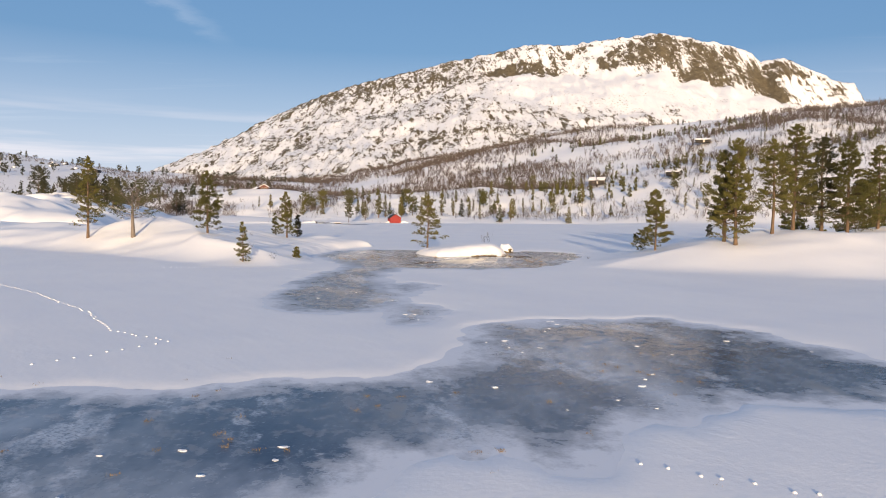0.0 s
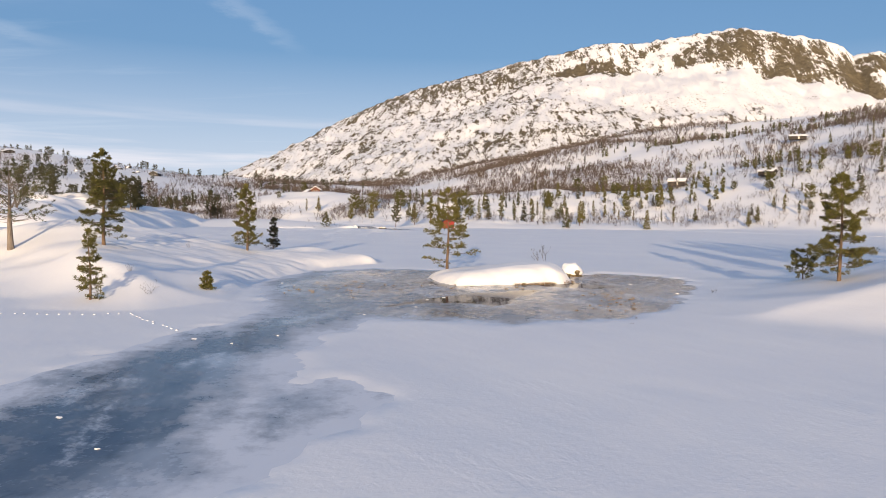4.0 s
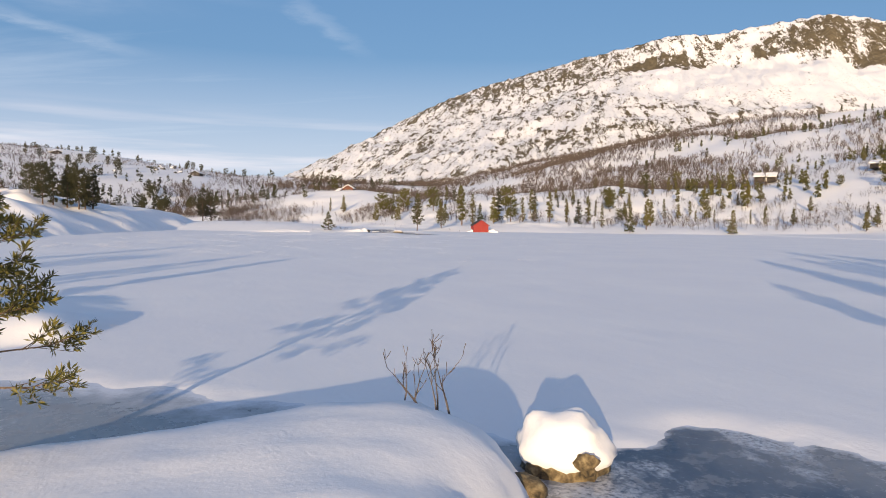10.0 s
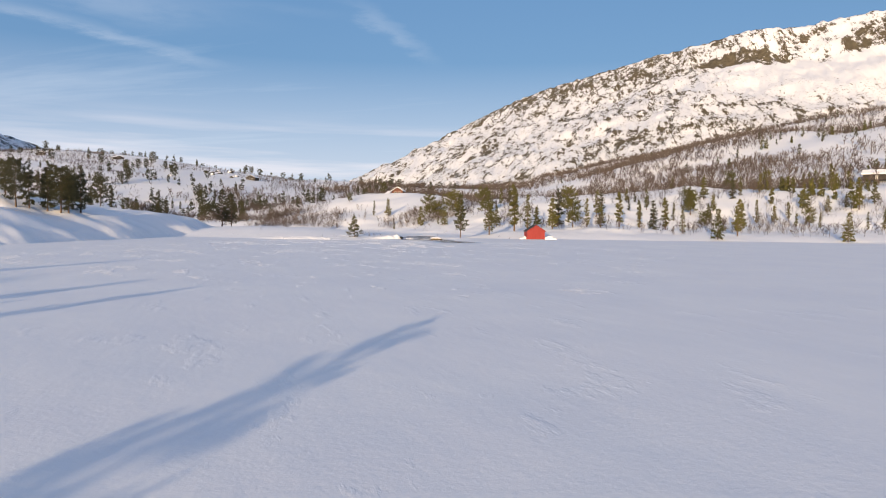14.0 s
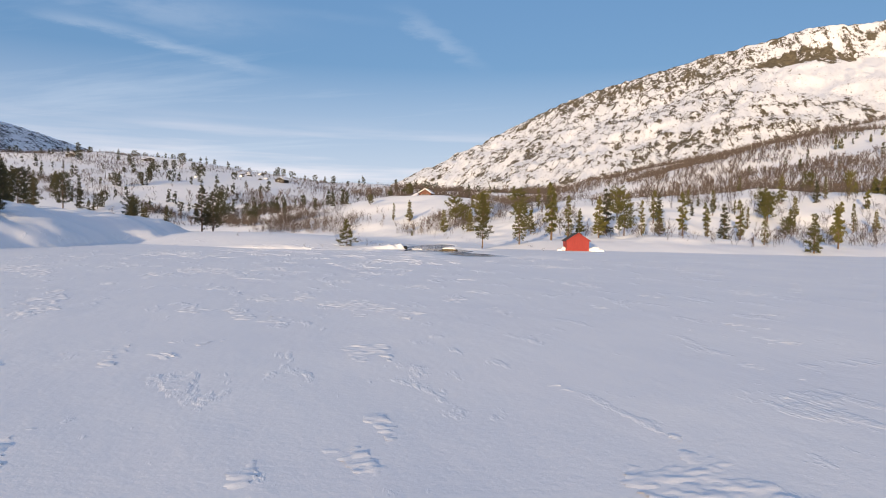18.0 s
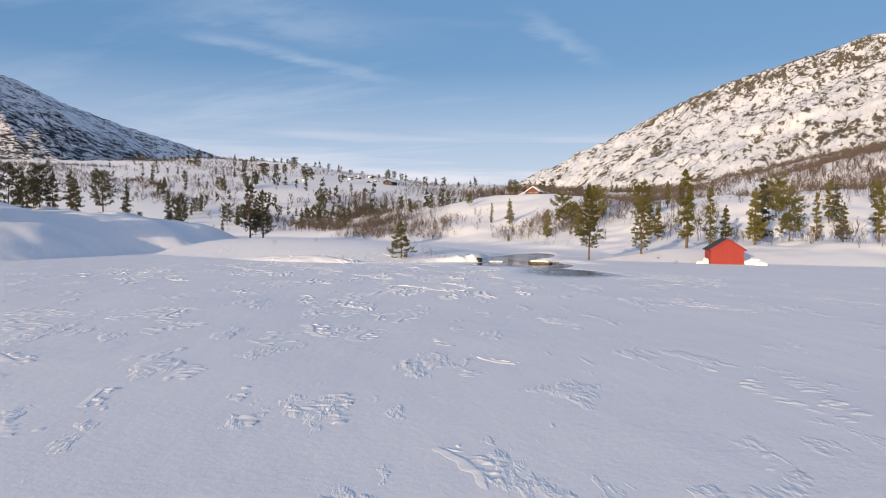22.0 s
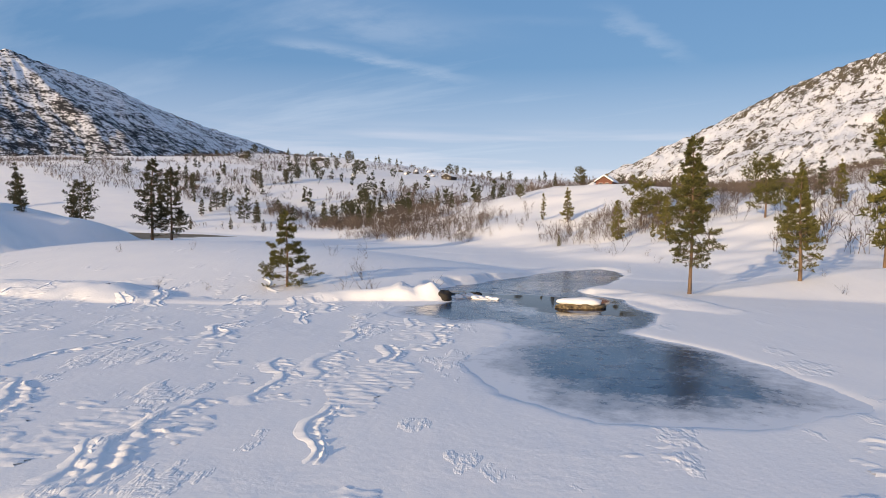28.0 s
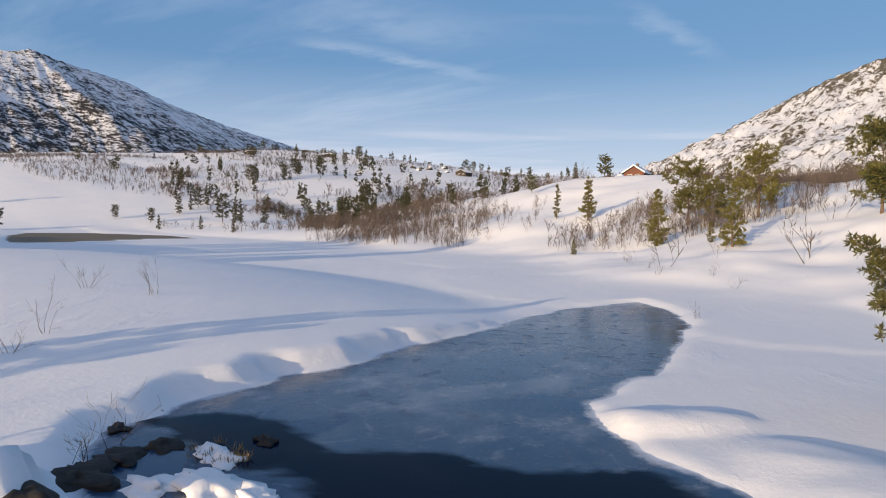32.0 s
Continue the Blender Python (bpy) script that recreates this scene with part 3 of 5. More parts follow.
def foliage(name, dark, light):
    m, n, l, p = material(name)
    geo = n.new("ShaderNodeNewGeometry")
    info = n.new("ShaderNodeObjectInfo")
    v = calc(n, l, "ADD", calc(n, l, "MULTIPLY", geo.outputs["Random Per Island"], 0.6), calc(n, l, "MULTIPLY", info.outputs["Random"], 0.4))
    l.new(ramp(n, l, v, [(0.1, dark), (0.9, light)]), p.inputs["Base Color"])
    p.inputs["Roughness"].default_value = 0.65
    p.inputs["Specular IOR Level"].default_value = 0.3
    return m


SNOW = snow_material()
ICE = ice_material()
NEEDLE = foliage("pine_needles", (0.04, 0.046, 0.014), (0.165, 0.145, 0.036))
SPRUCE = foliage("spruce_needles", (0.03, 0.034, 0.018), (0.085, 0.08, 0.034))
TWIG = foliage("birch_twigs", (0.05, 0.038, 0.032), (0.14, 0.108, 0.09))
GRASS = foliage("dry_grass", (0.12, 0.08, 0.035), (0.32, 0.22, 0.10))
BARK = plain("pine_bark", [(0.3, (0.07, 0.05, 0.038)), (0.7, (0.20, 0.125, 0.075))], 7, 0.9, 0.02, (1, 1, 0.3))
DEADWOOD = plain("dead_wood", [(0.3, (0.10, 0.08, 0.065)), (0.7, (0.24, 0.2, 0.17))], 9, 0.9, 0.02, (1, 1, 0.2))
RED = timber("red_paint", (0.25, 0.026, 0.022), (0.34, 0.04, 0.032), 0.14)
BROWN = timber("brown_stain", (0.10, 0.035, 0.02), (0.2, 0.07, 0.04), 0.14)
TAR = timber("tarred_boards", (0.02, 0.016, 0.013), (0.05, 0.04, 0.035), 0.14)
TRIM = timber("white_trim", (0.62, 0.6, 0.56), (0.75, 0.74, 0.7), 0.1)
FELT = plain("roof_felt", [(0.3, (0.018, 0.02, 0.022)), (0.7, (0.05, 0.052, 0.05))], 5, 0.85)
ROCK = plain("rock", [(0.35, (0.03, 0.024, 0.015)), (0.5, (0.13, 0.095, 0.05)), (0.68, (0.29, 0.23, 0.13))], 5.5, 0.9, 0.05)
DARK_ROCK = plain("dark_rock", [(0.3, (0.02, 0.02, 0.018)), (0.7, (0.09, 0.085, 0.07))], 2.0, 0.9, 0.05)
# wet earth made near black, to carry the shade inside the bank hollows
HOLLOW_EARTH = plain("dark_hollow_earth", [(0.3, (0.008, 0.007, 0.006)), (0.7, (0.03, 0.024, 0.018))], 4, 0.8, 0.05)
EAST_ROCK = mountain_material("east_mountain", 1.62, (0.155, 0.127, 0.082), -10, (1.0, 0.22, 0.22))
# west stone is near black: the face's shade is put into its colour
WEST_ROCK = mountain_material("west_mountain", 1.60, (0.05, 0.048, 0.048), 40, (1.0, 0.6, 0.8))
m, n, l, p = material("window_glass")
p.inputs["Base Color"].default_value, p.inputs["Roughness"].default_value, p.inputs["IOR"].default_value = (0.02, 0.025, 0.03, 1), 0.05, 1.5
GLASS = m


# ---- mesh helpers ----
def mesh_ob(name, verts, faces, mat, parent=None, label="", soft=False):
    me = bpy.data.meshes.new(name)
    if isinstance(faces, np.ndarray):
        verts = np.asarray(verts, np.float32)
        me.vertices.add(len(verts))
        me.vertices.foreach_set("co", verts.ravel())
        k = faces.shape[1]
        me.loops.add(faces.size)
        me.loops.foreach_set("vertex_index", faces.astype(np.int32).ravel())
        me.polygons.add(len(faces))
        me.polygons.foreach_set("loop_start", np.arange(0, faces.size, k, dtype=np.int32))
        me.update(calc_edges=True)
    else:
        me.from_pydata([tuple(v) for v in verts], [], faces)
    me.materials.append(mat)
    if soft:
        me.polygons.foreach_set("use_smooth", [True] * len(me.polygons))
    me.update()
    ob = new(name, me)
    if parent:
        ob.parent = parent
    if label:
        ob["label"] = label
    return ob


def grid_faces(nx, ny):
    i, j = np.meshgrid(np.arange(nx - 1), np.arange(ny - 1), indexing="ij")
    a = (i * ny + j).ravel()
    return np.stack([a, a + ny, a + ny + 1, a + 1], -1)


def steps(dense, grow, reach):
    """Line places: dense stretches (from, to, step), widening outside them to reach."""
    out = []
    for a, b, s in dense:
        out += list(np.arange(a, b, s))
    out.append(dense[-1][1])
    s = dense[-1][2]
    while out[-1] < reach[1]:
        s *= grow
        out.append(out[-1] + s)
    s, low = dense[0][2], []
    v = dense[0][0]
    while v > reach[0]:
        s *= grow
        v -= s
        low.append(v)
    return np.array(low[::-1] + out)


# ---- ground ----
gx = steps([(-125, -92, 0.8), (-92, -38, 0.26), (-38, -28, 0.6), (-28, 6, 0.33), (6, 30, 1.0)], 1.06, (-4500, 4500))
gy = steps([(4, 36, 0.7), (36, 81, 0.42), (81, 98, 0.27), (98, 102, 0.42), (102, 172, 1.3), (172, 195, 0.5), (195, 268, 0.25), (268, 310, 0.6)], 1.055, (-3000, 4600))
GX, GY = np.meshgrid(gx, gy, indexing="ij")
GZ = height(GX, GY)
verts = np.stack([GX, GY, GZ], -1).reshape(-1, 3)
ground = mesh_ob("ground", verts, grid_faces(len(gx), len(gy)), SNOW, soft=True)
tagged(ground, "wind-packed snow over a frozen lake and its banks", "ground", kind="structure")

# ---- ice in the pools ----
OPEN_WATER = [
    [(-15.2, 70.8), (-13.6, 74.6), (-12.2, 77.5), (-10.9, 79.4), (-9.4, 80.7), (-8.6, 81.7), (-7.4, 82.2), (-7.5, 80.2), (-8.0, 78.6), (-8.4, 76.7), (-8.5, 73.6), (-9.1, 73), (-10.3, 74), (-12.9, 73.2)],
    [(-7.6, 85.8), (-6, 87.1), (-5.2, 88.9), (-4.4, 88.4), (-4.1, 86.9), (-3.2, 87.6), (-2.4, 87.4), (-2.1, 86.4), (-3.2, 85), (-6.6, 84.8)],
    [(-16.8, 84.8), (-15.8, 85.8), (-14.6, 84.4), (-13.6, 83.4), (-14.2, 83), (-15.6, 83.8)],
    [(-85.6, 256.6), (-84.6, 258.6), (-81.9, 259.3), (-80.9, 258.9), (-79.4, 260.2), (-77.6, 261.0), (-75.7, 262.6), (-74.1, 261.7), (-72.2, 259.5), (-70.5, 257.4), (-69.5, 256.2), (-69.7, 255.3), (-71.2, 254.6), (-72.3, 253.5), (-72.8, 253.2), (-73.8, 253.6), (-76.0, 254.9), (-77.7, 256.3), (-79.6, 257.1), (-82.6, 256.9)],
]

FROST_PLATES = [
    [(-77.9, 253.6), (-77.1, 254.4), (-75.4, 252.7), (-75.7, 251.9)],
    [(-76.3, 254.3), (-75.0, 254.7), (-73.5, 253.0), (-73.3, 251.8), (-74.0, 251.6), (-75.2, 252.6)],
    [(-72.9, 255.2), (-71.8, 256.2), (-71.3, 255.6), (-72.3, 254.4)],
]


def ice_sheet(name, xs, ys, crisp):
    X, Y = np.meshgrid(xs, ys, indexing="ij")
    p = pool_dist(X, Y)
    faces = grid_faces(len(xs), len(ys))
    pf = p.ravel()
    faces = faces[(pf[faces].min(1) < 2.0)]
    used = np.unique(faces)
    back = np.full(pf.size, -1)
    back[used] = np.arange(used.size)
    verts = np.stack([X.ravel(), Y.ravel(), np.full(pf.size, -0.02)], -1)[used]
    ob = mesh_ob(name, verts, back[faces], ICE)
    open_d = np.full(used.size, 1e9)
    for poly in OPEN_WATER:
        open_d = np.minimum(open_d, inside_dist(verts[:, 0], verts[:, 1], poly))
    open_d = open_d + 0.32 * fbm(verts[:, 0] * 0.9, verts[:, 1] * 0.9, 4, 91, 0.6)
    at = ob.data.attributes.new("open_water", "FLOAT", "POINT")
    at.data.foreach_set("value", smooth(0.18, -0.12, open_d).astype(np.float32))
    plate_d = np.full(used.size, 1e9)
    for poly in FROST_PLATES:
        plate_d = np.minimum(plate_d, inside_dist(verts[:, 0], verts[:, 1], poly))
    plate_d = plate_d + 0.25 * fbm(verts[:, 0] * 1.2, verts[:, 1] * 1.2, 4, 37, 0.6)
    at = ob.data.attributes.new("frost_plate", "FLOAT", "POINT")
    at.data.foreach_set("value", smooth(0.15, -0.1, plate_d).astype(np.float32))
    at = ob.data.attributes.new("from_shore", "FLOAT", "POINT")
    at.data.foreach_set("value", (-pf[used] * crisp(verts[:, 0], verts[:, 1])).astype(np.float32))
    return ob


ice = ice_sheet("ice", np.arange(-29, 14, 0.22), np.arange(6, 104, 0.22), lambda x, y: 1 + 3 * smooth(-9, -5, x) * smooth(62, 70, y))
tagged(ice, "dark wet ice with grey frost and open water", "ice", kind="structure")
ice = ice_sheet("ice", np.arange(-98, -54, 0.22), np.arange(236, 296, 0.22), lambda x, y: 0.8 + 4.5 * smooth(247, 253, y))
tagged(ice, "blue grey stream ice with dark open water", "ice", kind="structure")
ice = ice_sheet("ice", np.arange(-298, -202, 1.0), np.arange(274, 330, 1.0), lambda x, y: 6 + 0 * x)
tagged(ice, "brown silty ice of a far pond", "ice", kind="structure")


# ---- mountains ----
def mountain(name, line, eye, az, dist, fall, seed, mat, label, cliffs, across):
    A, D = np.meshgrid(np.radians(az), dist, indexing="ij")
    X, Y = eye[0] + np.sin(A) * D, eye[1] + np.cos(A) * D
    Z, d, along = ridge(X, Y, line, fall, 2.2)
    S, T = (X * 0.985 + Y * 0.17, Y * 0.985 - X * 0.17) if across else (Y, X)
    ribs = 0.8 * ridged(S * 0.022, T * 0.006, 5, seed + 3, 0.62) + 0.2 * ridged(X * 0.016, Y * 0.016, 5, seed + 4, 0.62)
    Z = Z + 10 * fbm(X * 0.005, Y * 0.005, 3, seed) * smooth(0, 150, d)
    Z += (4.5 if across else 2.2) * (ribs - 0.9) * smooth(-20, 50, d) + 2.2 * fbm(S * 0.08, T * 0.02, 3, seed + 5)
    rock = cliffs(d, along, X, Y)
    ob = mesh_ob(name, np.stack([X, Y, Z], -1).reshape(-1, 3), grid_faces(len(az), len(dist)), mat, soft=True)
    ob.data.attributes.new("rock", "FLOAT", "POINT").data.foreach_set("value", rock.astype(np.float32).ravel())
    ob.data.attributes.new("scrub", "FLOAT", "POINT").data.foreach_set("value", (smooth(170, 420, d) if across else 0 * d).astype(np.float32).ravel())
    return tagged(ob, label, "mountain", kind="structure")


def from_eye(eye, rows):
    return [(eye[0] + math.sin(radians(a)) * d, eye[1] + math.cos(radians(a)) * d, eye[2] + math.tan(radians(e)) * d) for a, e, d in rows]


EAST_RIDGE = from_eye((-3, 3, 5.5), [(-32, 1.5, 2050), (-27.7, 3.26, 2000), (-24.3, 4.8, 1950), (-20.8, 7.38, 1900), (-15.4, 9.74, 1800), (-8.9, 11.5, 1720), (-3.3, 12.73, 1680), (0.4, 13.43, 1650),
                                     (3.1, 13.29, 1640), (8.9, 13.85, 1600), (11.0, 13.85, 1585), (13.5, 13.2, 1570), (15.9, 12.6, 1560), (17.1, 12.05, 1560), (17.8, 11.3, 1560), (19.3, 11.55, 1560), (21, 10.7, 1555), (22.5, 9.7, 1550), (23.9, 9.35, 1550), (24.6, 8.0, 1550), (32, 6, 1550), (45, 5, 1500)])
WEST_RIDGE = from_eye((-69, 251, 4.8), [(-120, 9, 1450), (-95, 10, 1690), (-84, 10.9, 1880), (-79, 11.36, 2000), (-77, 11.7, 2050), (-75.2, 11.1, 2090), (-71, 10.14, 2180), (-68, 8.8, 2260), (-63.8, 7.4, 2380), (-59, 6.1, 2520),
                                        (-52, 4.0, 2750), (-46, 2.3, 2950)])


def east_cliffs(d, a, x, y):
    """Where bare rock stands out: the summit wall, a lower crag, the ribbed north shoulder; the bench between is snow."""
    n = 0.35 * fbm(x * 0.02, y * 0.02, 3, 57)
    wall = smooth(0.25, -0.15, np.abs((a - 12.6) / 4.2) - 0.8 + n) * smooth(4, 16, d) * smooth(150, 125, d)
    crag = smooth(0.3, -0.2, ((a - 7.3) / 0.8) ** 2 + ((d - 120) / 45) ** 2 - 1 + n)
    crag2 = smooth(0.3, -0.2, ((a - 8.9) / 0.35) ** 2 + ((d - 85) / 35) ** 2 - 1 + n)
    knob = smooth(0.3, -0.2, ((a - 9.3) / 0.25) ** 2 + ((d - 165) / 14) ** 2 - 1 + n)
    side = smooth(8.4, 5.6, a)
    shoulder = side * (0.065 + 0.075 * smooth(260, 60, d) - 0.02 * smooth(420, 600, d))
    bench = smooth(120, 165, d) * smooth(420, 330, d) * smooth(6.0, 8.0, a)
    low = 0.05 * smooth(380, 520, d) * (1 - side)
    return (0.19 + 0.07 * ridged(x * 0.022, y * 0.006, 4, 77, 0.6)) * np.maximum(np.maximum(wall, crag), np.maximum(crag2, knob)) + shoulder - 0.14 * bench + low


mountain("mountain_east", EAST_RIDGE, (-3, 3), np.arange(-36, 46, 0.11), np.arange(760, 1960, 7), lambda d, a: (0.45 + 0.4 * smooth(2, 11, a)) * np.minimum(d, 125) + 0.39 * np.maximum(d - 125, 0), 50, EAST_ROCK,
         "snowy mountain with bare brown cliffs in low sun", east_cliffs, True)
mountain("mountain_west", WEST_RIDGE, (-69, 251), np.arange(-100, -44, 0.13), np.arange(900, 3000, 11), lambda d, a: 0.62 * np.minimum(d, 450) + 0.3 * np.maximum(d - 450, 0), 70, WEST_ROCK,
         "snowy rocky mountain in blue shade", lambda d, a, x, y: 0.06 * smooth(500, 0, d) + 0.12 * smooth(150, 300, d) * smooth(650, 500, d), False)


def ground_z(x, y):
    """Height of the ground mesh at a place."""
    i = int(min(max(np.searchsorted(gx, x) - 1, 0), len(gx) - 2))
    j = int(min(max(np.searchsorted(gy, y) - 1, 0), len(gy) - 2))
    u, v = (x - gx[i]) / (gx[i + 1] - gx[i]), (y - gy[j]) / (gy[j + 1] - gy[j])
    return float((GZ[i, j] * (1 - u) + GZ[i + 1, j] * u) * (1 - v) + (GZ[i, j + 1] * (1 - u) + GZ[i + 1, j + 1] * u) * v)


# ---- boxes and other solids ----
def box(x0, x1, y0, y1, z0, z1):
    v = [(x, y, z) for x in (x0, x1) for y in (y0, y1) for z in (z0, z1)]
    return v, [(0, 1, 3, 2), (4, 6, 7, 5), (0, 4, 5, 1), (2, 3, 7, 6), (0, 2, 6, 4), (1, 5, 7, 3)]


def joined(pieces):
    v, f = [], []
    for pv, pf in pieces:
        k = len(v)
        v += list(pv)
        f += [tuple(i + k for i in face) for face in pf]
    return v, f


def part(name, piece, mat, parent, label="", soft=False):
    return mesh_ob(name, piece[0], piece[1], mat, parent, label, soft)


def blob(cx, cy, cz, rx, ry, rz, seed, bumpy=0.18, flat_z=None, nu=18, nv=10):
    """A lumpy boulder or cushion of snow, as a closed mesh."""
    v, f = [], []
    for j in range(nv + 1):
        th = math.pi * j / nv
        for i in range(nu):
            ph = 2 * math.pi * i / nu
            d = Vector((math.sin(th) * math.cos(ph), math.sin(th) * math.sin(ph), math.cos(th)))
            k = 1 + bumpy * noise.noise(d * 1.6 + Vector((seed * 3.1, 0, 0))) + 0.4 * bumpy * noise.noise(d * 4.2 + Vector((0, seed * 2.3, 0)))
            z = cz + rz * d.z * k
            if flat_z is not None:
                z = max(z, flat_z)
            v.append((cx + rx * d.x * k, cy + ry * d.y * k, z))
    for j in range(nv):
        for i in range(nu):
            a, b = j * nu + i, j * nu + (i + 1) % nu
            f.append((a, a + nu, b + nu, b))
    return v, f


# ---- trees ----
def tube(rings, sides, out_v, out_f):
    """A tapered limb through (centre, radius) rings, closed at the tip."""
    base = len(out_v)
    for k, (c, r) in enumerate(rings):
        a = rings[max(k - 1, 0)][0]
        b = rings[min(k + 1, len(rings) - 1)][0]
        ax = (b - a).normalized()
        side = ax.orthogonal().normalized() if abs(ax.z) < 0.95 else Vector((1, 0, 0))
        up = ax.cross(side)
        for i in range(sides):
            t = 2 * math.pi * i / sides
            out_v.append(c + (side * math.cos(t) + up * math.sin(t)) * r)
    for k in range(len(rings) - 1):
        for i in range(sides):
            p, q = base + k * sides + i, base + k * sides + (i + 1) % sides
            out_f.append((p, q, q + sides, p + sides))
    out_f.append(tuple(base + (len(rings) - 1) * sides + i for i in range(sides)))


def tuft(c, way, size, blades, rng, out_v, out_f, droop=0.0, wide=0.13):
    """A brush of needles round a twig end: thin blades fanning out."""
    for _ in range(blades):
        d = Vector((rng.gauss(0, 1), rng.gauss(0, 1), rng.gauss(0.15, 0.8)))
        d = (d.normalized() * 0.95 + way * 0.75 - Vector((0, 0, droop))).normalized()
        s = d.cross(Vector((rng.gauss(0, 1), rng.gauss(0, 1), rng.gauss(0, 1)))).normalized() * size * wide * rng.uniform(0.7, 1.3)
        o = c + d * size * rng.uniform(-0.1, 0.15)
        k = len(out_v)
        tip = o + d * size * rng.uniform(0.7, 1.15)
        mid = o.lerp(tip, 0.55)
        out_v += [o - s * 0.3, mid - s, tip, mid + s]
        out_f.append((k, k + 1, k + 2, k + 3))


def pine_parts(h, seed, form="pine", detail=1.0, bare=0.22, spread=0.26, thick=0.017, fill=1.0, gaps=0.0, low=1.0, peak=0.95):
    rng = random.Random(seed)
    tv, tf, lv, lf, nv, nf = [], [], [], [], [], []
    lean = Vector((rng.uniform(-0.03, 0.03), rng.uniform(-0.03, 0.03), 0)) * h
    sides = 10 if detail > 0.8 else 5

    def axis(t):
        return Vector((0, 0, t * h)) + lean * t * t + Vector((math.sin(t * 7 + seed), math.cos(t * 5 + seed), 0)) * h * 0.006
    n = 9 if detail > 0.8 else 5
    tube([(axis(i / n) - Vector((0, 0, 0.35 if i == 0 else 0)), h * thick * (1.25 if i == 0 else 1.0) * (1 - 0.93 * i / n) + 0.006) for i in range(n + 1)], sides, tv, tf)
    gap = 0.29 if detail > 0.8 else 0.5 if detail > 0.4 else 0.75
    levels = max(6, int(h * (1 - bare) / gap))
    for k in range(levels):
        t0 = bare + (0.97 - bare) * k / levels
        t = t0
        q = min(1.0, max(0.0, (t - bare) / (1 - bare)))
        if form == "spruce":
            reach = spread * h * (1 - q) ** 0.9 + 0.03 * h
            rise = -0.3 + 0.55 * q
        elif form == "round":
            reach = spread * h * math.sqrt(max(0.05, 1 - (2 * q - 0.75) ** 2 * 0.8))
            rise = 0.1 + 0.6 * q
        else:
            reach = spread * h * (1.0 - 0.86 * q ** peak) * rng.uniform(0.7, 1.15) * (0.65 + 0.35 * min(1, q * 6))
            rise = -0.1 + 0.6 * q
        whorl = 5 if detail > 0.4 else 4
        turn0 = rng.uniform(0, 6.28)
        if gaps and 0.05 < q < 0.9 and rng.random() < gaps:
            continue
        for b in range(whorl):
            if rng.random() < 0.16 + (1 - low) * min(1.0, max(0.0, (0.62 - q) * 4)):
                continue
            a = turn0 + 6.283 * b / whorl + rng.uniform(-0.5, 0.5)
            t = min(0.97, max(bare * 0.8, t0 + rng.uniform(-0.9, 0.9) * gap / h))
            r = reach * rng.uniform(0.45, 1.2)
            out = Vector((math.cos(a), math.sin(a), 0))
            side = Vector((-math.sin(a), math.cos(a), 0))
            o = axis(t)
            bend = rng.uniform(-0.2, 0.2)
            sag = rng.uniform(0.15, 0.4) if form == "pine" else 0.1

            def along(s):
                return o + out * r * s + side * r * bend * s * s + Vector((0, 0, r * (rise * s + 0.3 * s * s - sag * s)))
            if detail > 0.4:
                tube([(along(s), max(0.005, (0.010 + 0.008 * r) * (1 - 0.85 * s)) * (h / 7.0) ** 0.5) for s in (0, 0.35, 0.7, 1)], 4 if detail > 0.8 else 3, lv, lf)
            if detail > 0.8:
                # flat sprays of side twigs, each with small brushes of needles
                full = (0.3 + 0.7 * min(1.0, q * 4)) * fill
                n_tw = max(2, int(round((3.5 + r * 6.0) * full)))
                for i in range(n_tw):
                    s = 1.0 - (0.52 if form != "spruce" else 0.85) * (i + rng.random() * 0.8) / n_tw
                    sgn = 1 if i % 2 else -1
                    w = r * rng.uniform(0.2, 0.42) * (1.25 - s) + 0.1
                    c0 = along(s)
                    d = (out * rng.uniform(0.5, 0.9) + side * sgn * rng.uniform(0.3, 1.0) * (0.2 if i == 0 else 1) + Vector((0, 0, rng.uniform(-0.4, 0.75)))).normalized()
                    c1 = c0 + d * w
                    tube([(c0, 0.008), (c1, 0.004)], 3, lv, lf)
                    for e in (0.45, 0.75, 1.0):
                        tuft(c0.lerp(c1, e) + Vector((0, 0, 0.02)), (d + Vector((0, 0, 0.35))).normalized(), rng.uniform(0.13, 0.22), 9, rng, nv, nf, 0.1 if form == "spruce" else 0, 0.095)
                continue
            size = 0.14 + 0.006 * h if detail > 0.8 else (0.23 + 0.01 * h if detail > 0.4 else 0.5 + 0.03 * h)
            if detail > 0.4:
                clusters = max(2, int(round((1.6 + r * 2.6) * fill)))
                each = 4 if detail > 0.8 else 3
            else:
                clusters, each = max(2, int(round((1.2 + r * 1.6) * fill))), 1
            for i in range(clusters):
                s = 1.04 - (0.66 if form != "spruce" else 0.9) * (i + rng.random() * 0.9) / clusters
                w = r * 0.36 * (1.25 - 0.6 * s)
                m = along(s) + side * rng.uniform(-w, w) + Vector((0, 0, rng.uniform(-0.05, 0.12) * r))
                if detail > 0.8:
                    tube([(along(max(0, s - 0.18)), 0.011), (m, 0.005)], 3, lv, lf)
                for _ in range(each):
                    g = 0.07 + 0.055 * r
                    c = m + Vector((rng.gauss(0, g), rng.gauss(0, g), rng.gauss(0.02, g * 0.6)))
                    tuft(c, (out * 0.8 + Vector((0, 0, 0.35))).normalized(), size * rng.uniform(0.75, 1.25), 8 if detail > 0.4 else 5, rng, nv, nf, 0.12 if form == "spruce" else 0, 0.12 if detail > 0.4 else 0.3)
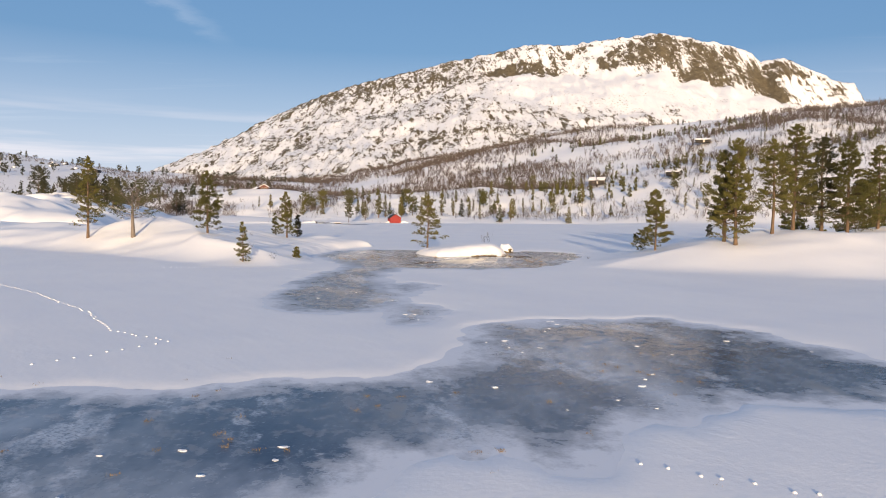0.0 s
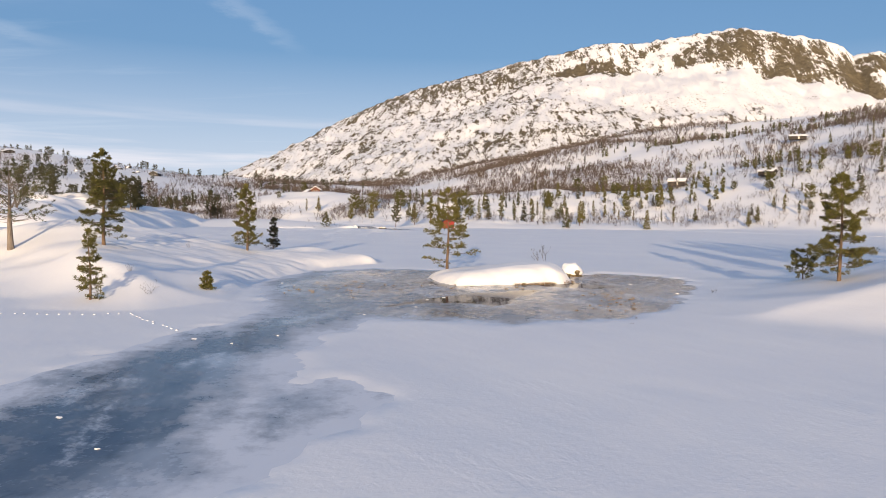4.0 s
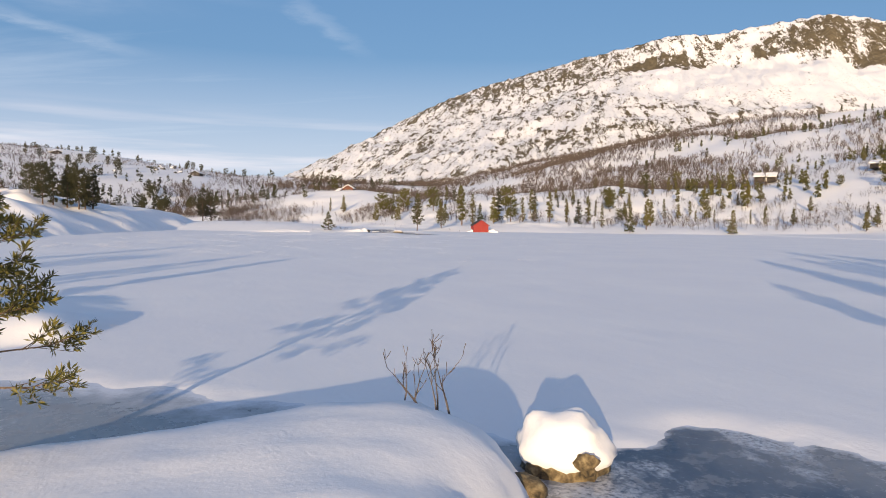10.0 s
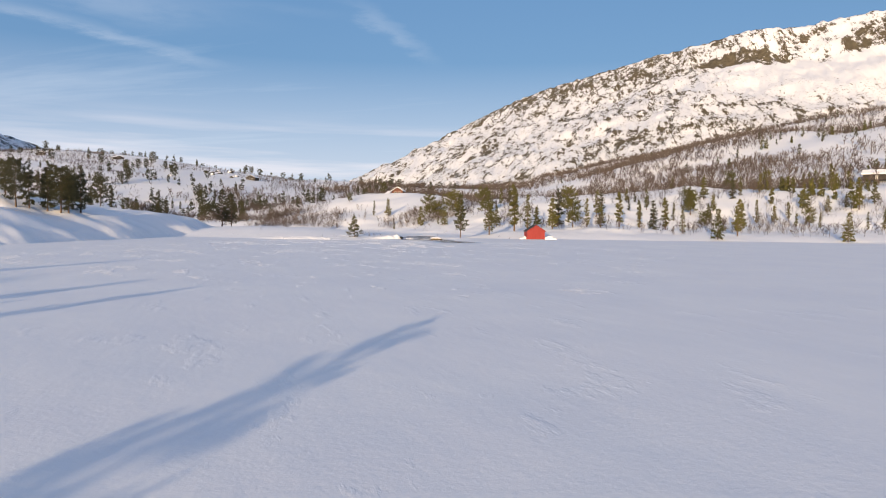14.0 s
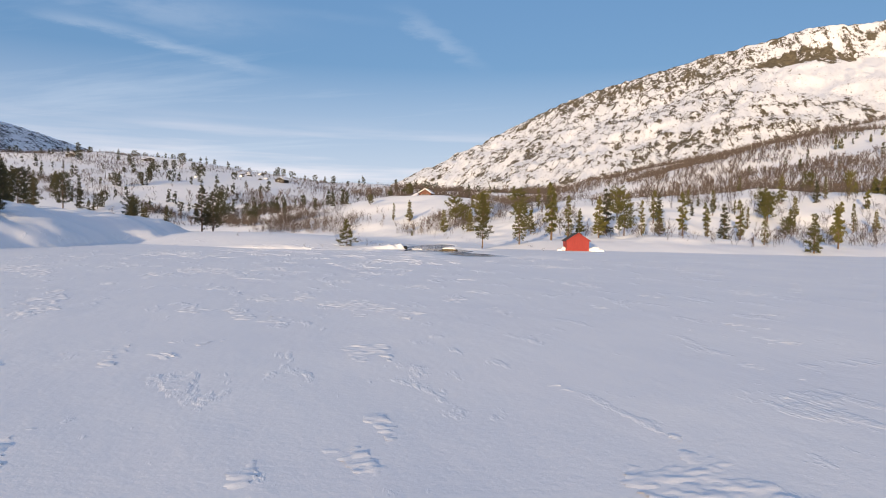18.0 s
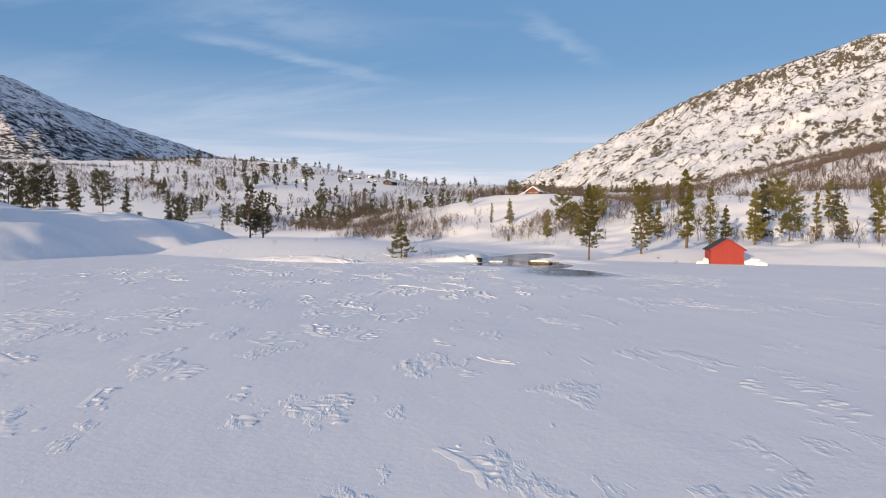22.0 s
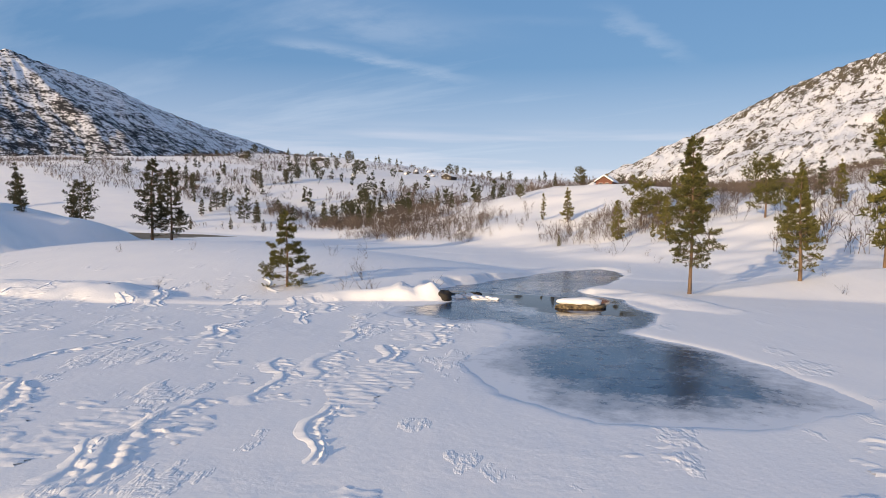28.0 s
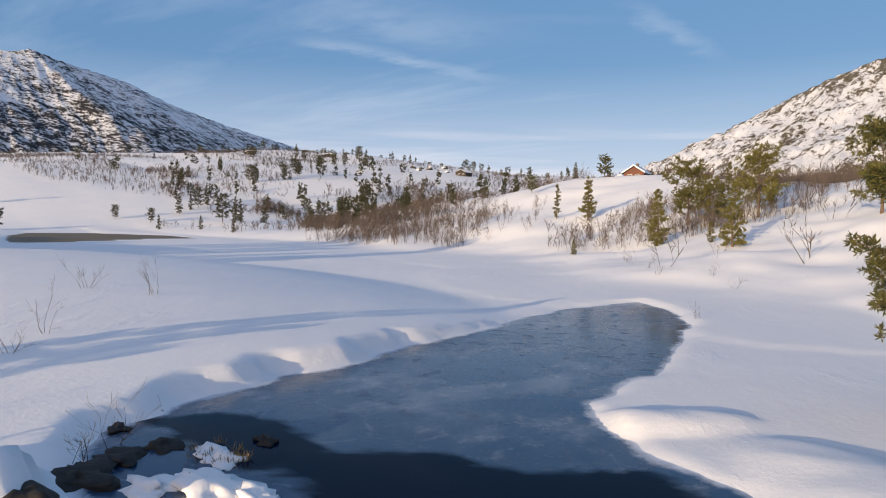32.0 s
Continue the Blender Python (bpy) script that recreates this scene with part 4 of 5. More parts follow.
    for i in range(int(6 * detail) + 2):
        tuft(axis(0.95 + 0.05 * rng.random()), Vector((0, 0, 1)), 0.2 + 0.02 * h, 10, rng, nv, nf)
    return (tv, tf), (lv, lf), (nv, nf)


def pine(h, seed, label, form="pine", detail=1.0, mat=None, group="", bark=None, **kw):
    trunk, limbs, crown = pine_parts(h, seed, form, detail, **kw)
    ob = tagged(new("spruce_tree" if form == "spruce" else "pine_tree"), label, "tree", group)
    part("trunk", trunk, bark or BARK, ob, soft=True)
    if limbs[1]:
        part("branching", limbs, bark or BARK, ob)
    for o in ob.children:
        if o.name.startswith("branching"):
            tagged(o, kind="stuff")
    part("crown", crown, mat or (SPRUCE if form == "spruce" else NEEDLE), ob)
    return ob


def seat(ob, x, y, turn=0.0, scale=1.0, sink=0.05):
    ob.matrix_world = pose(x, y, ground_z(x, y) - sink, 0, 0, turn) @ Matrix.Scale(scale, 4)
    return ob


def twiggy(seed, h, stems, spread, twigs, thick):
    """A bare birch or willow: stems that fork into fine twigs."""
    rng = random.Random(seed)
    v, f = [], []

    def shoot(o, d, length, r, depth):
        pts, c = [(o, r)], o
        for i in range(3):
            d = (d + Vector((rng.gauss(0, 0.16), rng.gauss(0, 0.16), rng.gauss(0.06, 0.1)))).normalized()
            c = c + d * length / 3
            pts.append((c, max(r * (1 - (i + 1) / 3.4), thick * 0.25)))
        tube(pts, 4 if depth > 1 else 3, v, f)
        if depth > 0:
            for _ in range(twigs):
                k = rng.choice((1, 2, 2, 3))
                e = (d + Vector((rng.gauss(0, 0.6), rng.gauss(0, 0.6), rng.gauss(0.25, 0.35)))).normalized()
                shoot(pts[k][0], e, length * rng.uniform(0.35, 0.6), pts[k][1] * 0.65, depth - 1)
    for _ in range(stems):
        d = Vector((rng.gauss(0, spread), rng.gauss(0, spread), 1)).normalized()
        shoot(Vector((rng.gauss(0, 0.08 * h), rng.gauss(0, 0.08 * h), -0.1)), d, h * rng.uniform(0.55, 0.85), thick * rng.uniform(0.8, 1.2), 2)
    return v, f


# -- trees that the camera passes near --
P1 = "tall Scots pine with green crown and reddish trunk"
seat(pine(6.6, 11, "lone Scots pine on a snowy islet", spread=0.40, bare=0.07, fill=0.85, low=0.55, peak=1.1), -15.2, 89.3, 20)
seat(pine(11.0, 12, "tall slim Scots pine on the snowy bank", spread=0.165, bare=0.2, fill=1.5, gaps=0.07, thick=0.0115, peak=1.35), -72.33, 269.39, 75)
seat(pine(8.0, 13, "Scots pine with drooping limbs on snow", spread=0.23, bare=0.14), -67.53, 277.1, 10)
seat(pine(4.9, 14, "young Scots pine on the snowy flat", spread=0.40, bare=0.06, fill=1.2), -90.15, 247.9, 140)
seat(pine(6.0, 15, "Scots pine on a snow bank", spread=0.26, bare=0.12), -35.0, 92.8, 200)
seat(pine(7.2, 16, "dense dark Scots pine on a snow bank", spread=0.30, bare=0.12, fill=1.3), -40.2, 80.2, 30)
seat(pine(10.2, 17, "tall Scots pine on a snow bank", spread=0.22, bare=0.2), -58.0, 84.0, 300)
seat(pine(3.7, 18, "thin young spruce with sparse limbs", "spruce", 0.9, spread=0.17, bare=0.05, fill=0.6, mat=NEEDLE), -30.0, 66.4, 12)
seat(pine(1.0, 19, "tiny pine sapling in the snow", "spruce", 0.9, spread=0.3, bare=0.02, fill=0.7, mat=NEEDLE), -26.7, 72.4, 70)
seat(pine(3.2, 20, "small dark spruce on the snow bank", "spruce", 1.0, spread=0.22, bare=0.06), -36.0, 100.0, 33)
seat(pine(3.4, 21, "slender young spruce on the snow bank", "spruce", 0.9, spread=0.17, bare=0.1, fill=0.7, mat=NEEDLE), -40.5, 103.0, 133)
seat(pine(6.7, 22, "bushy Scots pine on the sunny bank", spread=0.36, bare=0.1, fill=1.5), 11.6, 81.9, 250)
seat(pine(2.0, 23, "low bushy pine beside a taller one", "round", 1.0, spread=0.4, bare=0.05), 10.6, 86.0, 99)
seat(pine(11.0, 24, P1, spread=0.25, bare=0.10, fill=1.5), 18.8, 77.5, 180)
seat(pine(9.6, 25, "Scots pine with dark trunk beside a taller one", spread=0.26, bare=0.2, fill=1.3), 18.2, 79.2, 20)
seat(pine(10.2, 33, "leaning Scots pine with high open crown", spread=0.27, bare=0.3, fill=1.2), 23.9, 81.7, 80)
seat(pine(12.0, 34, "broad dense Scots pine on the wooded bank", spread=0.28, bare=0.16, fill=1.5), 27.5, 85.5, 200)
seat(pine(11.0, 35, "dark thick-trunked pine in a small wood", spread=0.3, bare=0.2, fill=1.4, mat=SPRUCE), 31.5, 88.0, 120)
seat(pine(10.5, 36, "wide bushy pine at the end of a wood", spread=0.34, bare=0.08, fill=1.5), 33.4, 85.6, 40)
seat(pine(9.5, 37, "wide bushy pine at the end of a wood", spread=0.32, bare=0.1, fill=1.4), 37.5, 87.5, 300)
seat(pine(2.6, 38, "low dark spruce under tall pines", "spruce", 1.0, spread=0.4, bare=0.03), 22.3, 101, 10)
seat(pine(8.0, 39, "Scots pine with dark open crown", spread=0.3, bare=0.3, fill=1.0, mat=SPRUCE), 23.4, 98.5, 70)
seat(pine(10.4, 26, "tall dark pine with lopsided crown", spread=0.28, fill=1.3, bare=0.18, mat=SPRUCE), -139.9, 260.0, 40)
seat(pine(9.4, 27, "dark pine with open drooping limbs", spread=0.32, fill=1.3, bare=0.12, mat=SPRUCE), -138.2, 261.8, 130)
dead = tagged(new("pine_tree"), "old gnarled pine with a bare dead top", "tree")
t, lm, cr = pine_parts(6.4, 28, "round", 1.0, 0.35, 0.5, 0.04, 0.6)
part("trunk", t, DEADWOOD, dead, soft=True)
part("dead_top", joined([lm, (lambda q: ([(a + Vector((0, 0, 3.6))) for a in q[0]], q[1]))(twiggy(5, 4.6, 4, 0.35, 3, 0.07))]), DEADWOOD, dead, "bare grey dead limbs")
part("crown", cr, NEEDLE, dead)
seat(dead, -51.0, 82.5, 60)

# -- a stock of lighter trees, copied over banks and hills --
stock = [pine(7.0, 41, "Scots pine standing in deep snow", detail=0.6, spread=0.24, bare=0.12, fill=1.25, group="pines of the shore"),
         pine(7.0, 42, "slim Scots pine standing in deep snow", detail=0.55, spread=0.15, bare=0.2, group="pines of the shore"),
         pine(7.0, 43, "broad Scots pine standing in deep snow", "round", 0.6, spread=0.33, bare=0.2, fill=1.4, group="pines of the shore"),
         pine(7.0, 44, "narrow pine with sparse limbs in snow", detail=0.5, spread=0.13, bare=0.1, fill=0.7, group="pines of the shore"),
         pine(7.0, 45, "dark spruce standing in snow", "spruce", 0.6, spread=0.16, bare=0.06, group="pines of the shore"),
         pine(7.0, 46, "bushy pine with low limbs in snow", detail=0.6, spread=0.27, bare=0.06, group="pines of the shore"),
         pine(7.0, 47, "tall dark pine on the shaded bank", detail=0.6, spread=0.24, bare=0.12, mat=SPRUCE, group="pines of the shore"),
         pine(7.0, 48, "broad dark pine on the shaded bank", "round", 0.6, spread=0.33, bare=0.18, fill=1.3, mat=SPRUCE, group="pines of the shore")]
for i, ob in enumerate(stock):
    seat(ob, 60 + 12 * i, 326 + 9 * i, 50 * i)
rng = random.Random(7)
east_bank = [(39, 115, 10.5, 0), (52, 128, 9, 0), (50, 118, 10, 2), (56, 126, 9, 0), (34, 106, 6, 1), (60, 132, 10, 0), (46, 124, 7.5, 1), (66, 128, 9.5, 0), (42, 92, 9, 5)]
stream_wood = [(-109.5, 324.5, 6.6, 5), (-112, 337, 8.2, 2), (-97.5, 317, 6.2, 5), (-101, 320, 2.2, 5), (-104.5, 341, 8.7, 2), (-88, 330, 8.8, 2), (-79, 311, 6.8, 0), (-116, 317, 1.8, 5), (-134.2, 346.6, 7.2, 0),
               (-140.2, 346.1, 5.9, 3), (-165, 399, 5.4, 2), (-88.8, 349, 6.6, 1), (-168.9, 375, 4.1, 2), (-176, 402, 5, 4), (-86.4, 352, 6.5, 4), (-108, 336, 6, 2), (-80, 338, 7, 0), (-115, 356, 5, 1)]
shore_wood = [(-64.2, 288, 12.4, 1), (-63.2, 297, 9.9, 3), (-62.8, 305, 6.7, 0), (-56.2, 297.5, 9.3, 0), (-59, 315, 11, 4), (-59.5, 329, 8, 2), (-53.3, 310, 8.3, 2), (-48.8, 308, 8.1, 3), (-50, 329, 8.4, 1), (-75.5, 306, 6.5, 0),
              (-45, 309, 6.6, 0), (-49, 331, 7.4, 4), (-40, 310, 9.9, 1), (-35.6, 320, 7, 3), (-32.3, 325, 9, 4), (-28.3, 320, 9.6, 1), (-28.2, 345, 5.8, 3), (-22.6, 307, 7.3, 3), (-23.8, 357, 7.5, 2), (-21, 382, 9, 0)]
shore_east = [(-17, 365, 6.3, 0), (-13.3, 297.2, 7.7, 5), (-8.8, 306, 9.5, 1), (-8, 332, 9, 0), (-3.6, 347, 7.4, 3), (1.5, 349, 5.9, 0), (5.8, 355, 6.1, 1), (11.7, 378.8, 5.5, 3), (18.5, 371.7, 5.4, 5), (16.3, 305.5, 7.3, 5), (27.5, 372, 10.5, 1), (33, 380, 8, 0),
              (-18, 352, 6, 0), (24, 330, 5, 3), (30, 342, 7, 1), (38, 336, 6, 0)]
point_wood = [(-139.8, 199.2, 6.5, 7), (-133.9, 197.2, 8.6, 7), (-133.5, 199.6, 8.2, 6), (-133.3, 203.3, 9.6, 6), (-131.5, 204.8, 8.8, 7), (-131.1, 206.1, 8.6, 6), (-133.3, 210.6, 9.6, 6), (-174, 241.5, 8.2, 6), (-170, 246, 8.0, 7), (-160, 227, 7.4, 6),
              (-161.5, 230.5, 7.4, 7), (-167, 235, 7.2, 6), (-152, 222, 7.5, 7), (-163, 259, 6.4, 7), (-174, 253, 7, 4), (-160, 257, 5.6, 4), (-144, 190, 8, 6), (-150, 196, 8, 7), (-178, 236, 7, 7), (-147, 247, 4.6, 4), (-182, 246, 7.5, 6)]
pond_wood = [(-300, 338, 4.6, 7), (-262, 338, 4.2, 6), (-283, 334, 4.5, 4), (-240, 337, 4.0, 4), (-310, 330, 4.5, 7), (-310.7, 352, 7.3, 6), (-316.8, 358.9, 5.7, 4), (-319.3, 362.9, 7.2, 7), (-283.9, 355.4, 9, 7), (-278.4, 357.1, 8.5, 4), (-290, 365, 8, 4),
             (-275, 366, 8.5, 4), (-246, 364.8, 8.2, 4), (-250, 372, 7, 7), (-260.6, 387.2, 5.8, 7), (-238.2, 378.7, 6.8, 7), (-231.8, 377.8, 8.3, 4), (-323.8, 368.5, 8.5, 4), (-337.4, 361.9, 5.3, 4)]
hill_wood = [(-372.2, 431.2, 7.9, 4), (-385.6, 448.2, 6.4, 7), (-372.5, 412.6, 8, 7), (-373.3, 416.2, 9, 4), (-388.9, 409.5, 3, 7), (-462.7, 440.7, 5.2, 4), (-383.8, 445.8, 8.6, 7), (-379.6, 435.7, 6.6, 7), (-433.1, 486.2, 5.6, 4), (-453.1, 517.7, 8.4, 7),
             (-456.1, 528.7, 8.2, 7), (-482.3, 560.2, 10.6, 7), (-445.3, 538, 7.3, 7), (-509.1, 529.8, 8, 7), (-524.7, 495.6, 8.8, 7), (-536.4, 539.6, 10.3, 6), (-460, 512, 7, 7), (-470, 600, 7, 6), (-440, 640, 7, 7), (-400, 650, 7, 6)]
near = east_bank + stream_wood + shore_wood + shore_east + point_wood + pond_wood + hill_wood
for x, y, h, k in near:
    ob = copy_thing(stock[k], Matrix())
    seat(ob, x, y, rng.uniform(0, 360), h / 7.0)
placed = [(x, y) for x, y, h, k in near]
tries = 0
hill = []
while len(hill) < 80 and tries < 6000:
    tries += 1
    x = rng.uniform(-50, 190)
    y = (332 if x < 30 else 300 + 0.35 * x) + rng.random() ** 1.2 * 150
    if float(vnoise(x * 0.03, y * 0.03, 61)) < rng.uniform(-0.9, 0.5) or min((x - a) ** 2 + (y - b) ** 2 for a, b in placed) < 16 or ground_z(x, y) < 0.5 or (x + 54) ** 2 + (y - 279) ** 2 < 90:
        continue
    placed.append((x, y))
    hill.append((x, y))
for x, y in hill:
    seat(copy_thing(stock[rng.choice((0, 1, 1, 2, 3, 3, 4, 5))], Matrix()), x, y, rng.uniform(0, 360), rng.uniform(0.55, 1.2))

# -- far woods: one mesh of many small conifers --
def woods(name, spots, label, mat, seed, forms):
    kinds = []
    for k, (form, spread, bare) in enumerate(forms):
        t, lm, cr = pine_parts(7.0, seed + k, form, 0.16, bare, spread)
        v, f = joined([t, cr])
        kinds.append((np.array([tuple(q) for q in v]), f))
    r = random.Random(seed)
    vs, fs, base = [], [], 0
    for x, y, h in spots:
        v, f = r.choice(kinds)
        a, s = r.uniform(0, 6.28), h / 7.0
        c, q = math.cos(a) * s, math.sin(a) * s
        z = ground_z(x, y) - 0.2
        vs.append(np.stack([x + v[:, 0] * c - v[:, 1] * q, y + v[:, 0] * q + v[:, 1] * c, z + v[:, 2] * s], -1))
        fs += [tuple(i + base for i in face) for face in f]
        base += len(v)
    return tagged(mesh_ob(name, np.concatenate(vs), fs, mat), label, "woods", kind="stuff")


def scatter(n, box_, keep, seed, lo, hi):
    r, out, k = random.Random(seed), [], 0
    while len(out) < n and k < n * 60:
        k += 1
        x, y = r.uniform(box_[0], box_[1]), r.uniform(box_[2], box_[3])
        if keep(x, y, r):
            out.append((x, y, r.uniform(lo, hi)))
    return out


def ground_zs(x, y):
    """Heights of the ground mesh at many places."""
    i = np.clip(np.searchsorted(gx, x) - 1, 0, len(gx) - 2)
    j = np.clip(np.searchsorted(gy, y) - 1, 0, len(gy) - 2)
    u, v = (x - gx[i]) / (gx[i + 1] - gx[i]), (y - gy[j]) / (gy[j + 1] - gy[j])
    return (GZ[i, j] * (1 - u) + GZ[i + 1, j] * u) * (1 - v) + (GZ[i, j + 1] * (1 - u) + GZ[i + 1, j + 1] * u) * v


def sow(n, area, cell, low, key, seed, lo, hi, keep=None, blur=0.6):
    """Up to n places (x, y, height) in an area, denser where a noise is high."""
    r = np.random.default_rng(seed)
    x, y = r.uniform(area[0], area[1], n * 4), r.uniform(area[2], area[3], n * 4)
    ok = fbm(x * cell, y * cell, 4, key, 0.6) > r.uniform(low, low + blur, n * 4)
    if keep:
        ok &= keep(x, y)
    x, y = x[ok][:n], y[ok][:n]
    return np.stack([x, y, r.uniform(lo, hi, len(x)) * (0.7 + 0.5 * r.random(len(x)))], -1)


def clumps(x, y, r, cell, low, seed):
    return float(fbm(x * cell, y * cell, 3, seed)) > r.uniform(low, low + 0.6)


conifer = [("pine", 0.2, 0.15), ("spruce", 0.17, 0.05), ("pine", 0.16, 0.1)]
woods("pine_woods", scatter(300, (0, 380, 372, 660), lambda x, y, r: clumps(x, y, r, 0.012, -0.2, 81) and y > 360 + 0.3 * x, 1, 3.5, 7), "scattered pines and spruces on the snowy slope", NEEDLE, 201, conifer)
woods("spruce_woods", scatter(140, (-330, 400, 400, 800), lambda x, y, r: clumps(x, y, r, 0.01, 0.0, 82), 2, 3.5, 6.5), "dark spruces high on the snowy slope", SPRUCE, 211, [("spruce", 0.16, 0.05), ("pine", 0.2, 0.2)])
woods("pine_woods", scatter(170, (-740, -230, 370, 720), lambda x, y, r: clumps(x, y, r, 0.012, -0.1, 83), 3, 4.5, 8.5), "small pines dotted over a snowy hill", SPRUCE, 221, [("round", 0.3, 0.3), ("spruce", 0.2, 0.05), ("pine", 0.25, 0.2)])
woods("pine_woods", scatter(26, (-420, -200, 340, 430), lambda x, y, r: clumps(x, y, r, 0.02, -0.3, 84) and y > 330 - 0.18 * (x + 140), 4, 4, 8), "dark conifers along the foot of the hill", SPRUCE, 231, conifer)
woods("pine_woods", scatter(26, (-420, -210, 120, 330), lambda x, y, r: clumps(x, y, r, 0.02, 0.0, 85) and ground_z(x, y) > 3, 5, 5, 9), "pines on a snowy rise behind the bank", SPRUCE, 241, conifer)


# -- bare birch scrub --
def thin_birch(seed, stems, twigs, thick, slim):
    """A light leafless birch one metre high: forked stems as slender cones."""
    r = random.Random(seed)
    v, f = [], []

    def cone(o, d, length, rad, depth):
        e = o + d * length
        s = d.orthogonal().normalized() * rad
        k = len(v)
        q = d.cross(s)
        if slim:
            a = r.uniform(0, 6.28)
            w = s * math.cos(a) + q * math.sin(a)
            v.extend([o + w, o - w, e])
            f.append((k, k + 1, k + 2))
        else:
            v.extend([o + s, o - s * 0.5 + q * 0.87, o - s * 0.5 - q * 0.87, e])
            f.extend([(k, k + 1, k + 3), (k + 1, k + 2, k + 3), (k + 2, k, k + 3)])
        if depth:
            for _ in range(twigs):
                t = r.uniform(0.25, 0.9)
                n2 = (d + Vector((r.gauss(0, 0.7), r.gauss(0, 0.7), r.gauss(0.25, 0.3)))).normalized()
                cone(o.lerp(e, t), n2, length * r.uniform(0.35, 0.65), rad * 0.8, depth - 1)
    for _ in range(stems):
        d = Vector((r.gauss(0, 0.22), r.gauss(0, 0.22), 1)).normalized()
        cone(Vector((r.gauss(0, 0.1), r.gauss(0, 0.1), -0.05)), d, r.uniform(0.7, 1.0), thick, 2)
    return np.array([tuple(q) for q in v]), np.array(f)


def scrub(name, spots, label, seed, thick, stems, twigs, slim=True):
    kinds = [thin_birch(seed + k, stems, twigs, thick, slim) for k in range(6)]
    r = random.Random(seed)
    vs, fs, base = [], [], 0
    for (x, y, h), z in zip(spots, ground_zs(spots[:, 0], spots[:, 1]) - 0.05):
        v, f = r.choice(kinds)
        a = r.uniform(0, 6.28)
        c, q = math.cos(a) * h, math.sin(a) * h
        vs.append(np.stack([x + v[:, 0] * c - v[:, 1] * q, y + v[:, 0] * q + v[:, 1] * c, z + v[:, 2] * h], -1))
        fs.append(f + base)
        base += len(v)
    return tagged(mesh_ob(name, np.concatenate(vs), np.concatenate(fs), TWIG), label, "birch scrub", kind="stuff")


shore = lambda x, y: ground_zs(x, y) > 1.2
scrub("birch_scrub", sow(4200, (-100, 240, 300, 480), 0.02, -0.45, 86, 11, 1.2, 4.0, shore), "bare brown birches in the snow", 301, 0.012, 3, 4)
scrub("birch_scrub", sow(26000, (-330, 440, 420, 900), 0.013, -0.5, 87, 12, 2.2, 5.2), "grey birch scrub over the mountain foot", 311, 0.028, 2, 4)
scrub("birch_scrub", sow(2400, (-430, -185, 335, 395), 0.022, -0.1, 88, 13, 1.2, 3.6, lambda x, y: y > 328 - 0.15 * (x + 110)), "dense reddish birch thicket at the hill foot", 321, 0.017, 3, 4)
scrub("birch_scrub", sow(1500, (-190, -100, 326, 402), 0.03, -0.45, 90, 15, 1.0, 3.2), "thin brown birches on the slope under the cabin", 341, 0.012, 3, 4)
scrub("birch_scrub", sow(11500, (-760, -200, 290, 720), 0.022, -0.12, 89, 14, 0.8, 2.7, lambda x, y: y > 335 + 0.05 * (x + 300)), "thin birches and heather over a snowy hill", 331, 0.028, 2, 4)


def shrub(x, y, h, seed, label, stems=4, spread=0.35, thick=0.016, twigs=3):
    ob = tagged(new("bare_shrub"), label, "shrub", "bare shrubs")
    for i in range(stems):
        part("stem", twiggy(seed * 7 + i, h, 1, spread, twigs, thick), TWIG, ob)
    return seat(ob, x, y, seed * 31 % 360)


shrub(-7.7, 93.6, 1.75, 51, "leafless birch shrub on the islet", 4, 0.22, 0.03)
shrub(-8.4, 93.9, 1.4, 52, "leafless birch shrub on the islet", 2, 0.2, 0.025)
for i, (x, y, h) in enumerate([(-84.2, 255.4, 1.5), (-83.2, 254.6, 1.1), (-86.5, 251.6, 1.6), (-87.8, 250.8, 1.2), (-89.3, 253.6, 1.7), (-91.5, 255, 1.1), (-93.5, 256.5, 1.6), (-86, 249.5, 0.9), (-84.6, 250.6, 0.8), (-92.5, 243.5, 1.2), (-95, 241.5, 1.0),
                               (-81.6, 256.2, 0.7), (-66.5, 279.5, 0.8), (-64, 275, 0.9), (-60, 270.5, 0.8), (-84.8, 283.5, 1.0), (-96, 300, 1.6), (-98.5, 303, 1.4), (-101, 305, 1.8), (-92, 301, 1.3), (-104, 309, 1.5), (-89, 298, 1.2), (-99, 262, 2.0), (-101.5, 260, 1.6),
                               (-38, 88, 0.7), (-27.6, 68, 0.9), (-31, 71, 0.6), (-44, 100, 0.5), (-112, 252, 1.2), (-116, 247, 1.0), (-18.8, 82.2, 0.5), (4.4, 83.5, 0.5)]):
    shrub(x, y, h, 60 + i, "bare willow shrub poking out of snow", 3 + i % 3, 0.45, 0.013)


# ---- boathouse ----
def gable(w, d, h, top, th=0.1):
    """Four walls with two gables, as one closed shell, front at y = 0."""
    return ([(-w, 0, 0), (w, 0, 0), (w, 0, h), (0, 0, top), (-w, 0, h), (-w, d, 0), (w, d, 0), (w, d, h), (0, d, top), (-w, d, h)],
            [(0, 1, 2, 3, 4), (9, 8, 7, 6, 5), (0, 4, 9, 5), (1, 6, 7, 2), (3, 2, 7, 8), (4, 3, 8, 9), (0, 5, 6, 1)])


